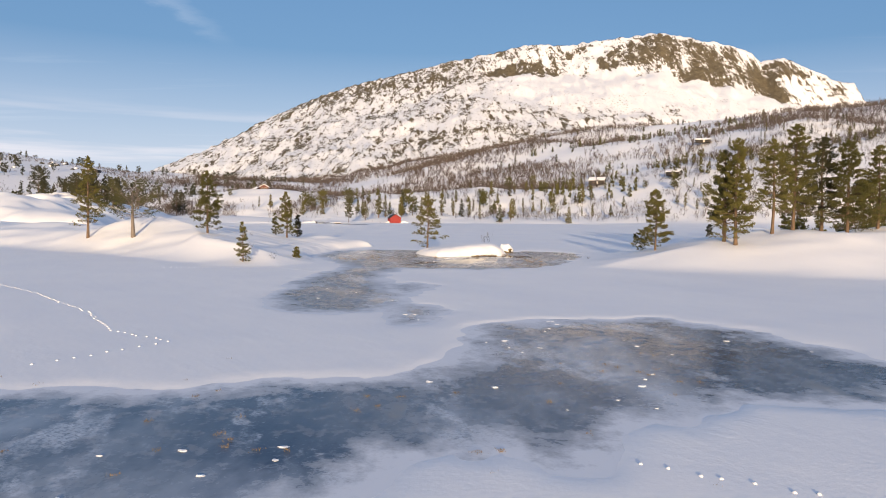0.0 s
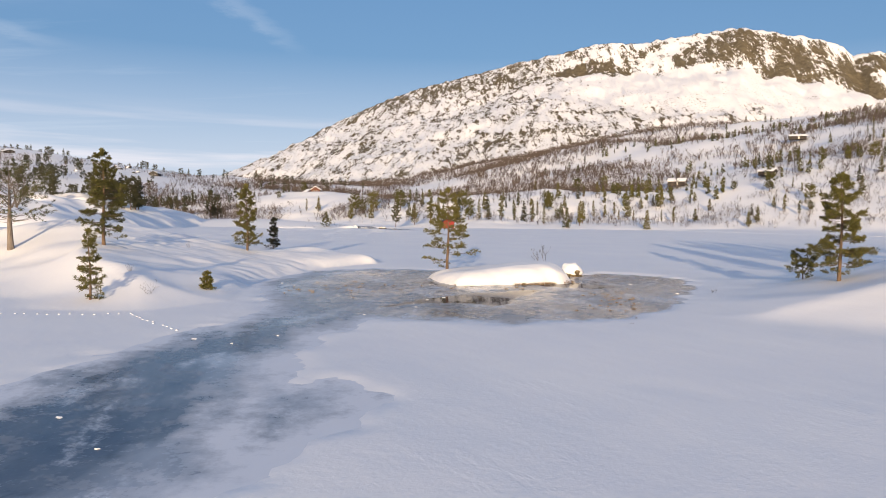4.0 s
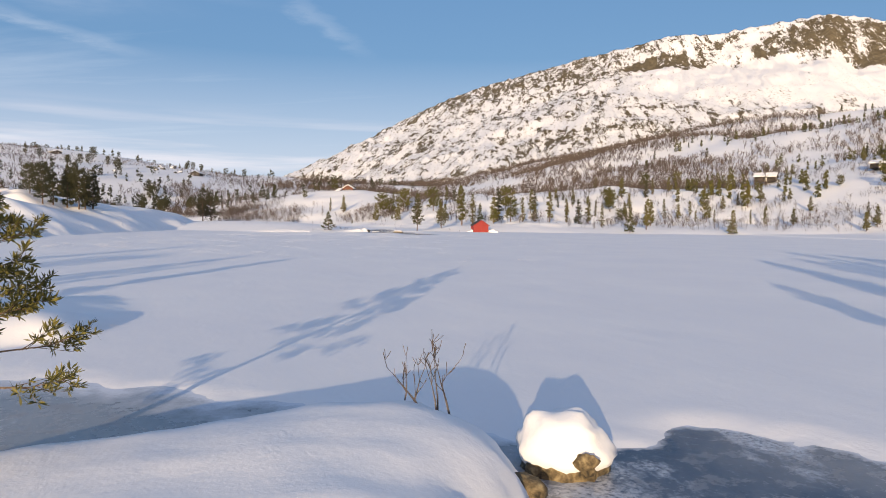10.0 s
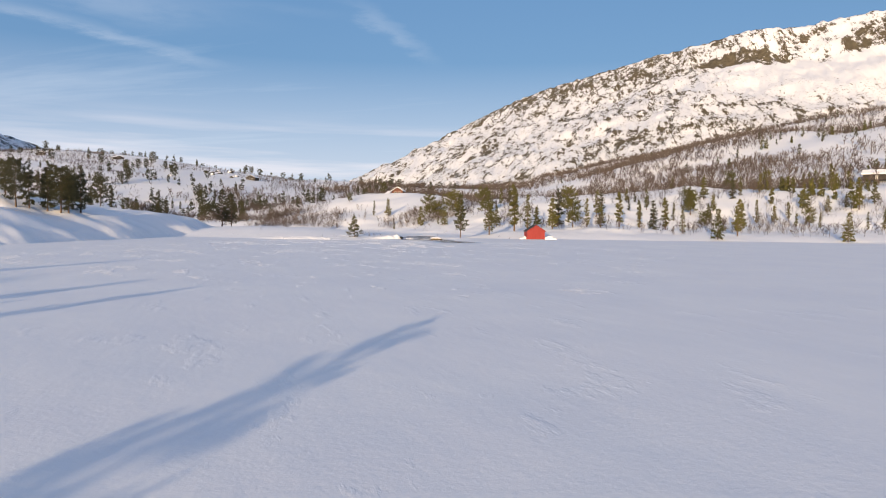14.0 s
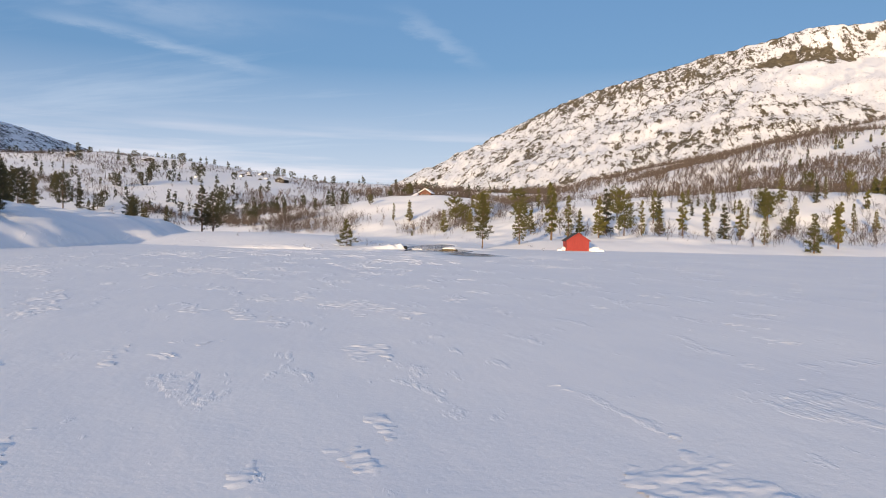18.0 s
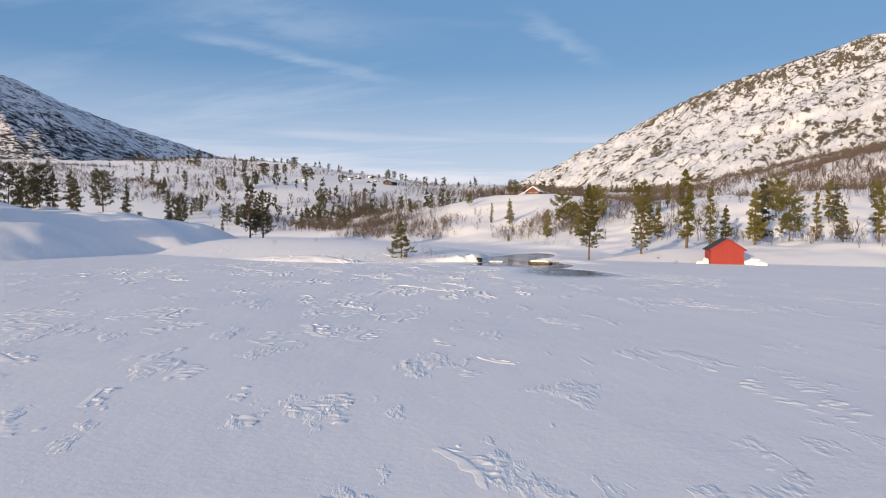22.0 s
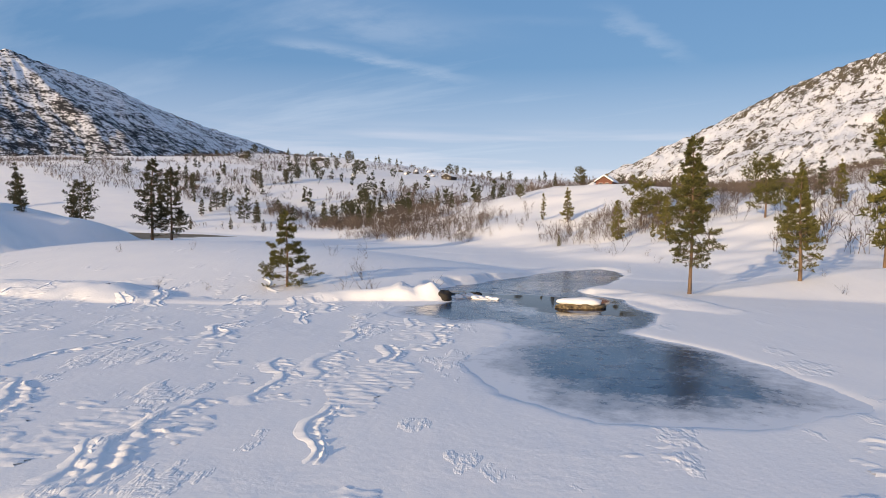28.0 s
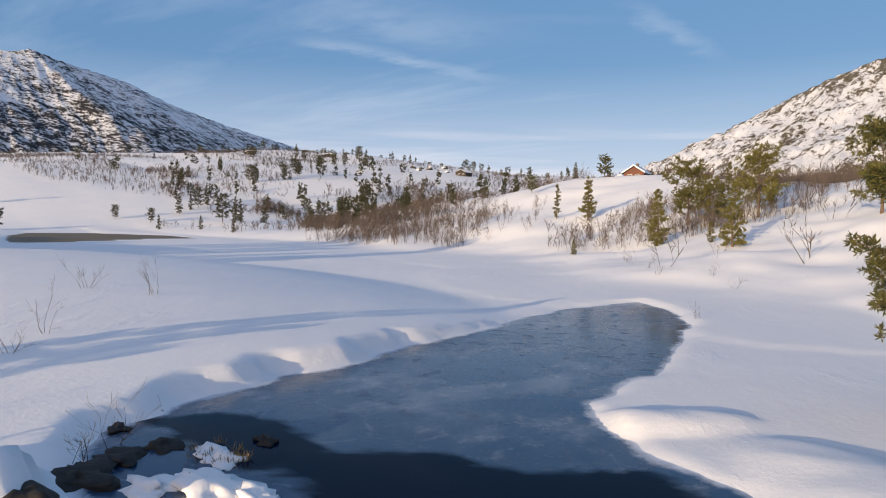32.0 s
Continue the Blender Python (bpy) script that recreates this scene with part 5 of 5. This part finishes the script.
def roof_half(side, w, d, h, top, over, thick, lift):
    ww = w + over
    hh = h - (top - h) / w * over
    a, b, c, e = (0, -over, top + lift), (side * ww, -over, hh + lift), (side * ww, d + over, hh + lift), (0, d + over, top + lift)
    up = [(x, y, z + thick) for x, y, z in (a, b, c, e)]
    return [a, b, c, e] + up, [(0, 1, 2, 3), (7, 6, 5, 4), (0, 4, 5, 1), (1, 5, 6, 2), (2, 6, 7, 3), (3, 7, 4, 0)]


def boathouse():
    ob = tagged(new("boathouse"), "red wooden boathouse with dark felt roof at the shore", "boathouse")
    w, h, top, d = 2.2, 2.05, 3.45, 3.6
    part("wall", gable(w, d, h, top), RED, ob)
    for s in (-1, 1):
        part("roof", roof_half(s, w, d, h, top, 0.28, 0.1, 0.02), FELT, ob, "black felt roof slope")
        part("bargeboard", ([(s * 0, -0.30, top - 0.02), (s * (w + 0.28), -0.30, h - 0.18), (s * (w + 0.28), -0.30, h - 0.02), (0, -0.30, top + 0.14), (0, -0.26, top - 0.02), (s * (w + 0.28), -0.26, h - 0.18), (s * (w + 0.28), -0.26, h - 0.02), (0, -0.26, top + 0.14)],
                             [(0, 1, 2, 3), (7, 6, 5, 4), (0, 4, 5, 1), (1, 5, 6, 2), (2, 6, 7, 3), (3, 7, 4, 0)]), RED, ob)
    door = part("door", box(-1.15, 1.15, -0.045, -0.004, 0.05, 2.0), RED, ob, "wide red double door of vertical boards")
    for x in np.arange(-1.05, 1.06, 0.15):
        part("plank", box(x - 0.065, x + 0.065, -0.06, -0.047, 0.07, 1.98), RED, door)
    part("lintel", box(-1.3, 1.3, -0.07, -0.004, 2.0, 2.12), RED, ob)
    for x in np.arange(-2.1, 2.11, 0.21):
        if abs(x) > 1.3:
            part("board", box(x - 0.085, x + 0.085, -0.02, -0.002, 0.0, top - abs(x) * (top - h) / w - 0.06), RED, ob)
        else:
            part("board", box(x - 0.085, x + 0.085, -0.02, -0.002, 2.13, top - abs(x) * (top - h) / w - 0.06), RED, ob)
    for y in np.arange(0.1, d, 0.21):
        part("board", box(-w - 0.02, -w - 0.002, y - 0.085, y + 0.085, 0.0, h - 0.05), RED, ob)
    part("sill_beam", box(-w - 0.05, w + 0.05, -0.08, -0.004, -0.15, 0.05), DEADWOOD, ob, "grey weathered timber sill")
    ob.matrix_world = pose(-54.55, 275.4, 0.05, 0, 0, 29)
    return ob


boathouse()
for i, (x, y, rx, ry, rz) in enumerate([(-51.6, 277.3, 1.3, 1.1, 0.8), (-50.7, 276.6, 1.2, 0.8, 0.45), (-57.4, 275.8, 0.7, 0.8, 0.7), (-58, 275.0, 0.7, 0.6, 0.35), (-57.6, 277.4, 0.9, 1.2, 0.8)]):
    tagged(part("snow_heap", blob(x, y, 0.1, rx, ry, rz, i, 0.35), SNOW, None, soft=True), "heap of cleared snow beside the boathouse", "snow heap", "snow heaps")


# ---- cabins on the hills ----
def cabin(x, y, turn, w, d, h, top, wall, label, snow=0.3, sink=0.2, chimney=False, windows=2):
    ob = tagged(new("cabin"), label, "cabin", "cabins on the hills")
    part("wall", gable(w, d, h, top), wall, ob)
    for s in (-1, 1):
        rf = part("roof", roof_half(s, w, d, h, top, 0.5, 0.14, 0.02), TAR, ob, "dark roof under snow")
        if snow:
            part("snow_layer", roof_half(s, w, d, h, top, 0.46, snow, 0.165), SNOW, rf, "thick snow lying on the roof")
    for i in range(windows):
        cx = (i - (windows - 1) / 2) * w * 2 / (windows + 0.5)
        wd = part("window", box(cx - 0.55, cx + 0.55, -0.06, -0.004, 1.0, 2.0), TRIM, ob, "white framed window")
        part("pane", box(cx - 0.45, cx + 0.45, -0.075, -0.062, 1.1, 1.9), GLASS, wd)
    dr = part("door", box(-w - 0.06, -w - 0.004, d * 0.4, d * 0.4 + 0.95, 0.1, 2.1), TRIM, ob)
    if chimney:
        part("chimney", box(-0.35, 0.35, d * 0.55, d * 0.55 + 0.6, top - 0.4, top + 1.0), ROCK, ob, "stone chimney")
    ob.matrix_world = pose(x, y, ground_z(x, y) - sink, 0, 0, turn)
    return ob


cabin(-161, 406, 15, 2.5, 5.2, 2.3, 3.9, BROWN, "red-brown log cabin with snowy roof on a knoll", 0.35, 0.7, True)
cabin(-167, 412, 60, 1.8, 3.2, 2.0, 3.0, BROWN, "small red-brown annex with snowy roof", 0.3)
cabin(-379, 564, 10, 4.0, 7, 2.4, 4.2, TAR, "dark tarred cabin on the snowy hill", 0.12)
cabin(-527, 564, 70, 4.0, 12, 2.0, 3.2, TAR, "long low dark cabin on the hill", 0.3)
cabin(-560, 512, 60, 3.4, 9, 2.2, 3.6, TAR, "dark cabin among hill pines", 0.2)
cabin(-230, 478, 80, 3.0, 8, 2.0, 3.2, BROWN, "low brown cabin below the hill crest", 0.3)
cabin(46, 433, 75, 3.6, 9, 2.2, 3.8, TAR, "dark cabin with thick snow on its roof", 0.45)
cabin(84, 402, 60, 3.2, 7, 2.2, 3.4, TAR, "dark timber cabin half hidden by pines", 0.4)
cabin(130, 520, 80, 3.0, 10, 2.0, 3.2, TAR, "long dark cabin high on the slope", 0.2)

# ---- stones, banks and growth by the water ----
islet_rock = tagged(new("boulder"), "snow-capped brown boulder beside the islet", "boulder")
part("stone", blob(-5.35, 94.5, 0.1, 0.85, 0.72, 0.6, 3, 0.3), ROCK, islet_rock, soft=True)
part("snow_cap", blob(-5.4, 94.6, 0.44, 0.95, 0.84, 0.68, 4, 0.25, None, 28, 16), SNOW, islet_rock, "thick rounded snow cap", soft=True)
part("stone", blob(-5.85, 93.0, 0.05, 0.42, 0.35, 0.3, 5, 0.3), ROCK, islet_rock, soft=True)
part("stone", blob(-4.85, 93.9, 0.36, 0.2, 0.12, 0.2, 9, 0.5), ROCK, islet_rock, soft=True)
stream_rock = tagged(new("boulder"), "flat mossy boulder with snow cushion in the stream", "boulder")
part("stone", blob(0, 0, 0.02, 1.50, 0.74, 0.36, 6, 0.22, None, 36, 18), ROCK, stream_rock, soft=True)
part("snow_cap", blob(-0.03, 0.05, 0.30, 1.36, 0.66, 0.27, 7, 0.14, None, 36, 16), SNOW, stream_rock, "cushion of fresh snow", soft=True)
stream_rock.matrix_world = pose(-73.35, 256.9, 0, 0, 0, 48)
# the cavity under the bank: a near-black lump painted as its shade and earth
tagged(part("undercut_bank", blob(-80.95, 253.1, 0.22, 0.6, 0.55, 0.45, 8, 0.4, None, 24, 14), HOLLOW_EARTH, None, soft=True), "dark hollow under an undercut snow bank, its shade painted as near-black earth", "bank")


# smaller bank cavities: flat lumps with shade and wet earth in one dark colour
for i, (x, y, r) in enumerate([(-82.7, 254.4, 0.6), (-83.3, 255.3, 0.4), (-85.2, 255.9, 0.22), (-83.4, 256.2, 0.3), (-86.6, 257.0, 0.34), (-82.3, 258.0, 0.2)]):
    tagged(part("undercut_bank", blob(x, y, -0.02, r * 1.4, r, 0.08 + r * 0.10, 80 + i, 0.9, None, 24, 12), HOLLOW_EARTH, None, soft=True), "small dark hollow with wet earth at the stream edge, shade in its colour", "bank")
for i, (x, y, r) in enumerate([(-80.7, 255.9, 0.7), (-82.0, 256.8, 0.5), (-81.4, 255.2, 0.5), (-79.6, 256.3, 0.5)]):
    tagged(part("snow_cushion", blob(x, y, -0.05, r * 1.3, r * 0.8, 0.16, 90 + i, 0.8, None, 28, 12), SNOW, None, soft=True), "low snow cushion on ice at the stream edge", "snow", "snow cushions")
for i, (x, y, r) in enumerate([(-430, 568, 2.4), (-426, 572, 1.8), (-419.7, 574, 2.4), (-427.5, 597, 2.6), (-415.7, 561, 2.0), (-400, 572, 1.9), (-405.7, 504, 1.8), (-437, 590, 2.2), (-395, 560, 2.0)]):
    rock = tagged(new("boulder"), "dark boulder half buried in hill snow", "boulder", "boulders on the hill")
    part("stone", blob(0, 0, 0, r, r * 0.8, r * 0.6, 40 + i, 0.5), DARK_ROCK, rock, soft=True)
    part("snow_cap", blob(0, 0.3 * r, 0.28 * r, 0.8 * r, 0.7 * r, 0.4 * r, 60 + i, 0.3), SNOW, rock, soft=True)
    seat(rock, x, y, 40 * i)


def grass(name, spots, label, seed, size=0.3):
    r = random.Random(seed)
    v, f = [], []
    for x, y in spots:
        for _ in range(r.randint(12, 24)):
            o = Vector((x + r.gauss(0, 0.07), y + r.gauss(0, 0.07), max(-0.02, float(0.0))))
            d = Vector((r.gauss(0, 0.5), r.gauss(0, 0.5), 1)).normalized() * size * r.uniform(0.5, 1.2)
            s = Vector((r.gauss(0, 1), r.gauss(0, 1), 0)).normalized() * 0.012
            k = len(v)
            v += [o - s, o + s, o + d]
            f.append((k, k + 1, k + 2))
    return tagged(mesh_ob(name, v, f, GRASS), label, "dry grass", kind="stuff")


rim = []
for i in range(46):
    t = i / 45.0
    rim.append((-9.1 + 4.0 * t + rng.gauss(0, 0.05), 84.9 + 3.7 * t ** 1.3 + rng.gauss(0, 0.05)))
grass("dry_grass", rim, "brown grass along the islet's undercut edge", 5, 0.24)
grass("dry_grass", [(-2.2 + rng.gauss(0, 1.1), 76.5 + rng.gauss(0, 3.4)) for _ in range(42)] + [(-20 + rng.gauss(0, 2.0), 78 + rng.gauss(0, 2.5)) for _ in range(30)] + [(-14 + rng.gauss(0, 4), 82 + rng.gauss(0, 0.8)) for _ in range(16)], "tan grass tufts frozen into the ice", 6, 0.12)
grass("dry_grass", [(-12 + rng.gauss(0, 6.0), 19 + rng.gauss(0, 2.6)) for _ in range(30)] + [(1 + rng.gauss(0, 2.5), 27 + rng.gauss(0, 2.5)) for _ in range(14)], "tan grass tufts frozen into the ice", 7, 0.06)
grass("dry_grass", [(-81.7 + rng.gauss(0, 0.5), 256.9 + rng.gauss(0, 0.35)) for _ in range(14)], "brown sedge along the stream bank", 8, 0.2)

def ice_chunks(count, area, seed):
    """Small flat pieces of broken ice frozen into the pools."""
    r = random.Random(seed)
    pieces = []
    while len(pieces) < count:
        x, y = r.uniform(area[0], area[1]), r.uniform(area[2], area[3])
        if float(pool_dist(np.array([x]), np.array([y]))[0]) > -0.8 or float(fbm(np.array([x * 0.25]), np.array([y * 0.25]), 3, 44)[0]) < r.uniform(-0.3, 0.3):
            continue
        size = r.choice((0.04, 0.05, 0.07, 0.09, 0.13))
        pieces.append(blob(x, y, -0.015, size * r.uniform(0.9, 1.6), size * r.uniform(0.6, 1.0), 0.012 + 0.12 * size, len(pieces), 0.7, None, 9, 5))
    return tagged(mesh_ob("ice_chunks", *joined(pieces), SNOW), "small white chunks of broken ice frozen in", "ice chunks", kind="stuff")


ice_chunks(45, (-20, 10, 12, 40), 31)
ice_chunks(45, (-26, 3, 42, 95), 32)

# ---- footprints across the snow ----
def trail(points, step, label, seed):
    r = random.Random(seed)
    pieces = []
    for (ax, ay), (bx, by) in zip(points, points[1:]):
        n = max(1, int(math.hypot(bx - ax, by - ay) / step))
        for i in range(n):
            t = (i + r.uniform(-0.1, 0.1)) / n
            x, y = ax + (bx - ax) * t + r.gauss(0, 0.06), ay + (by - ay) * t + r.gauss(0, 0.06)
            pieces.append(blob(x, y, ground_z(x, y) + 0.01, 0.05, 0.075, 0.03, i, 0.3, None, 8, 4))
    return tagged(mesh_ob("footprints", *joined(pieces), SNOW, soft=True), label, "footprints", kind="stuff")


trail([(-38.8, 46.2), (-33.3, 42.5), (-25.2, 35.8), (-21.2, 31.5), (-17.5, 29.6)], 0.5, "line of animal footprints in the snow", 1)
trail([(-17.5, 29.6), (-18.3, 27.7), (-19.5, 25.5), (-20.5, 24.3)], 0.6, "line of animal footprints in the snow", 2)
trail([(-36.5, 61.5), (-32.2, 62.4), (-28.9, 62.9), (-25.9, 64.1), (-20.6, 60.4)], 0.5, "line of animal footprints in the snow", 3)
trail([(-0.5, 18.4), (2.2, 17.4), (5.2, 16.4)], 0.5, "line of animal footprints in the snow", 4)


# ---- wind-cut snow on the lake ----
def crust_ribbons(n, seed):
    """Meandering ribbons of broken hard snow: two lumpy ridges with a groove between, frayed at the ends."""
    r = random.Random(seed)
    vs, fs, base, done, tries = [], [], 0, 0, 0
    while done < n and tries < 6000:
        tries += 1
        x, y = r.uniform(-98, -30), r.uniform(160, 247)
        aside = (x + 18) * 0.72 + (y - 160) * 0.42
        if aside > 2 or float(pool_dist(np.array([x]), np.array([y]))[0]) < 2.5 or ground_z(x, y) > 0.3 or r.random() > 0.06 + max(0.0, (y - 185) / 48.0):
            continue
        done += 1
        grown = min(1.0, max(0.3, (y - 165) / 55.0))
        long, turn = r.uniform(3.2, 9.0) * grown, r.gauss(-49, 14)
        wave, phase, bent = r.uniform(0.2, 0.55), r.uniform(0, 6.28), r.gauss(0, 2)
        wide, high, single = r.uniform(0.45, 0.95) * (0.6 + 0.4 * grown), r.uniform(0.03, 0.055) * grown, r.random() < 0.55
        k = max(16, int(long / 0.09))
        s = np.linspace(0, 1, k)
        way = np.radians(turn + bent * 8 * (s - 0.5)) + wave * np.cos(s * long * 1.5 + phase)
        step = long / (k - 1)
        cx, cy = x + np.cumsum(np.sin(way)) * step, y + np.cumsum(np.cos(way)) * step
        across = np.linspace(-1, 1, 27)[None]
        fray = 0.75 + 0.35 * fbm(s * long * 1.3, s * 0 + seed + done, 3, seed)[:, None]
        X = cx[:, None] + np.cos(way)[:, None] * across * wide * fray
        Y = cy[:, None] - np.sin(way)[:, None] * across * wide * fray
        taper = np.clip(np.sin(np.pi * s) * 3.0, 0, 1)[:, None]
        scarp = smooth(-1.0, -0.34, across) * smooth(-0.12, -0.3, across)
        if not single:
            scarp = scarp + 0.8 * smooth(0.05, 0.42, across) * smooth(0.6, 0.46, across)
        crumbly = smooth(-0.25, -0.05, across) * smooth(1.0, 0.75, across)
        u, v = X * 0.68 + Y * 0.73, Y * 0.68 - X * 0.73
        lump = 0.35 * vnoise(u * 1.7, v * 4.2, seed + 1) + 0.5 * vnoise(u * 3.6, v * 8.5, seed + 2) + 0.45 * vnoise(u * 7.0, v * 12.0, seed + 3)
        Z = ground_zs(X, Y) - 0.012 + taper * (0.014 * smooth(1.0, 0.85, np.abs(across)) + high * scarp * (1 + 0.35 * lump) + crumbly * 0.06 * lump)
        vs.append(np.stack([X, Y, Z], -1).reshape(-1, 3))
        fs.append(grid_faces(k, 27)[:, ::-1] + base)
        base += k * 27
    return tagged(mesh_ob("snow_ridges", np.concatenate(vs), np.concatenate(fs), SNOW, soft=True), "wind-cut ridges of hard snow on the lake", "snow ridges", kind="stuff")


def crust_patches(area, step, seed):
    """Low patches of broken, pebbly crust lying on the smooth lake snow."""
    X, Y = np.meshgrid(np.arange(area[0], area[1], step), np.arange(area[2], area[3], step), indexing="ij")
    u, v = X * 0.68 + Y * 0.73, Y * 0.68 - X * 0.73
    gate = fbm(u * 0.42, v * 0.20, 5, seed, 0.62) + 0.28 * fbm(X * 0.05, Y * 0.05, 2, seed + 9) - 0.62 + 0.34 * smooth(165, 235, Y) * smooth(-20, -60, X)
    gate = np.where(pool_dist(X, Y) < 1.5, -1, gate)
    cover = smooth(0.0, 0.22, gate)
    lump = 0.4 * vnoise(u * 2.6, v * 5.2, seed + 1) + 0.6 * vnoise(u * 4.6, v * 9.0, seed + 2)
    Z = ground_zs(X, Y) - 0.012 + cover * (0.022 + 0.042 * lump)
    keep = (gate > -0.02).ravel()
    faces = grid_faces(X.shape[0], X.shape[1])
    faces = faces[keep[faces].all(1)]
    used = np.unique(faces)
    back = np.full(X.size, -1)
    back[used] = np.arange(used.size)
    return tagged(mesh_ob("snow_crust", np.stack([X, Y, Z], -1).reshape(-1, 3)[used], back[faces], SNOW, soft=True), "pebbly patches of broken snow crust", "snow crust", kind="stuff")


crust_ribbons(85, 17)
crust_patches((-100, -16, 150, 248), 0.1, 140)
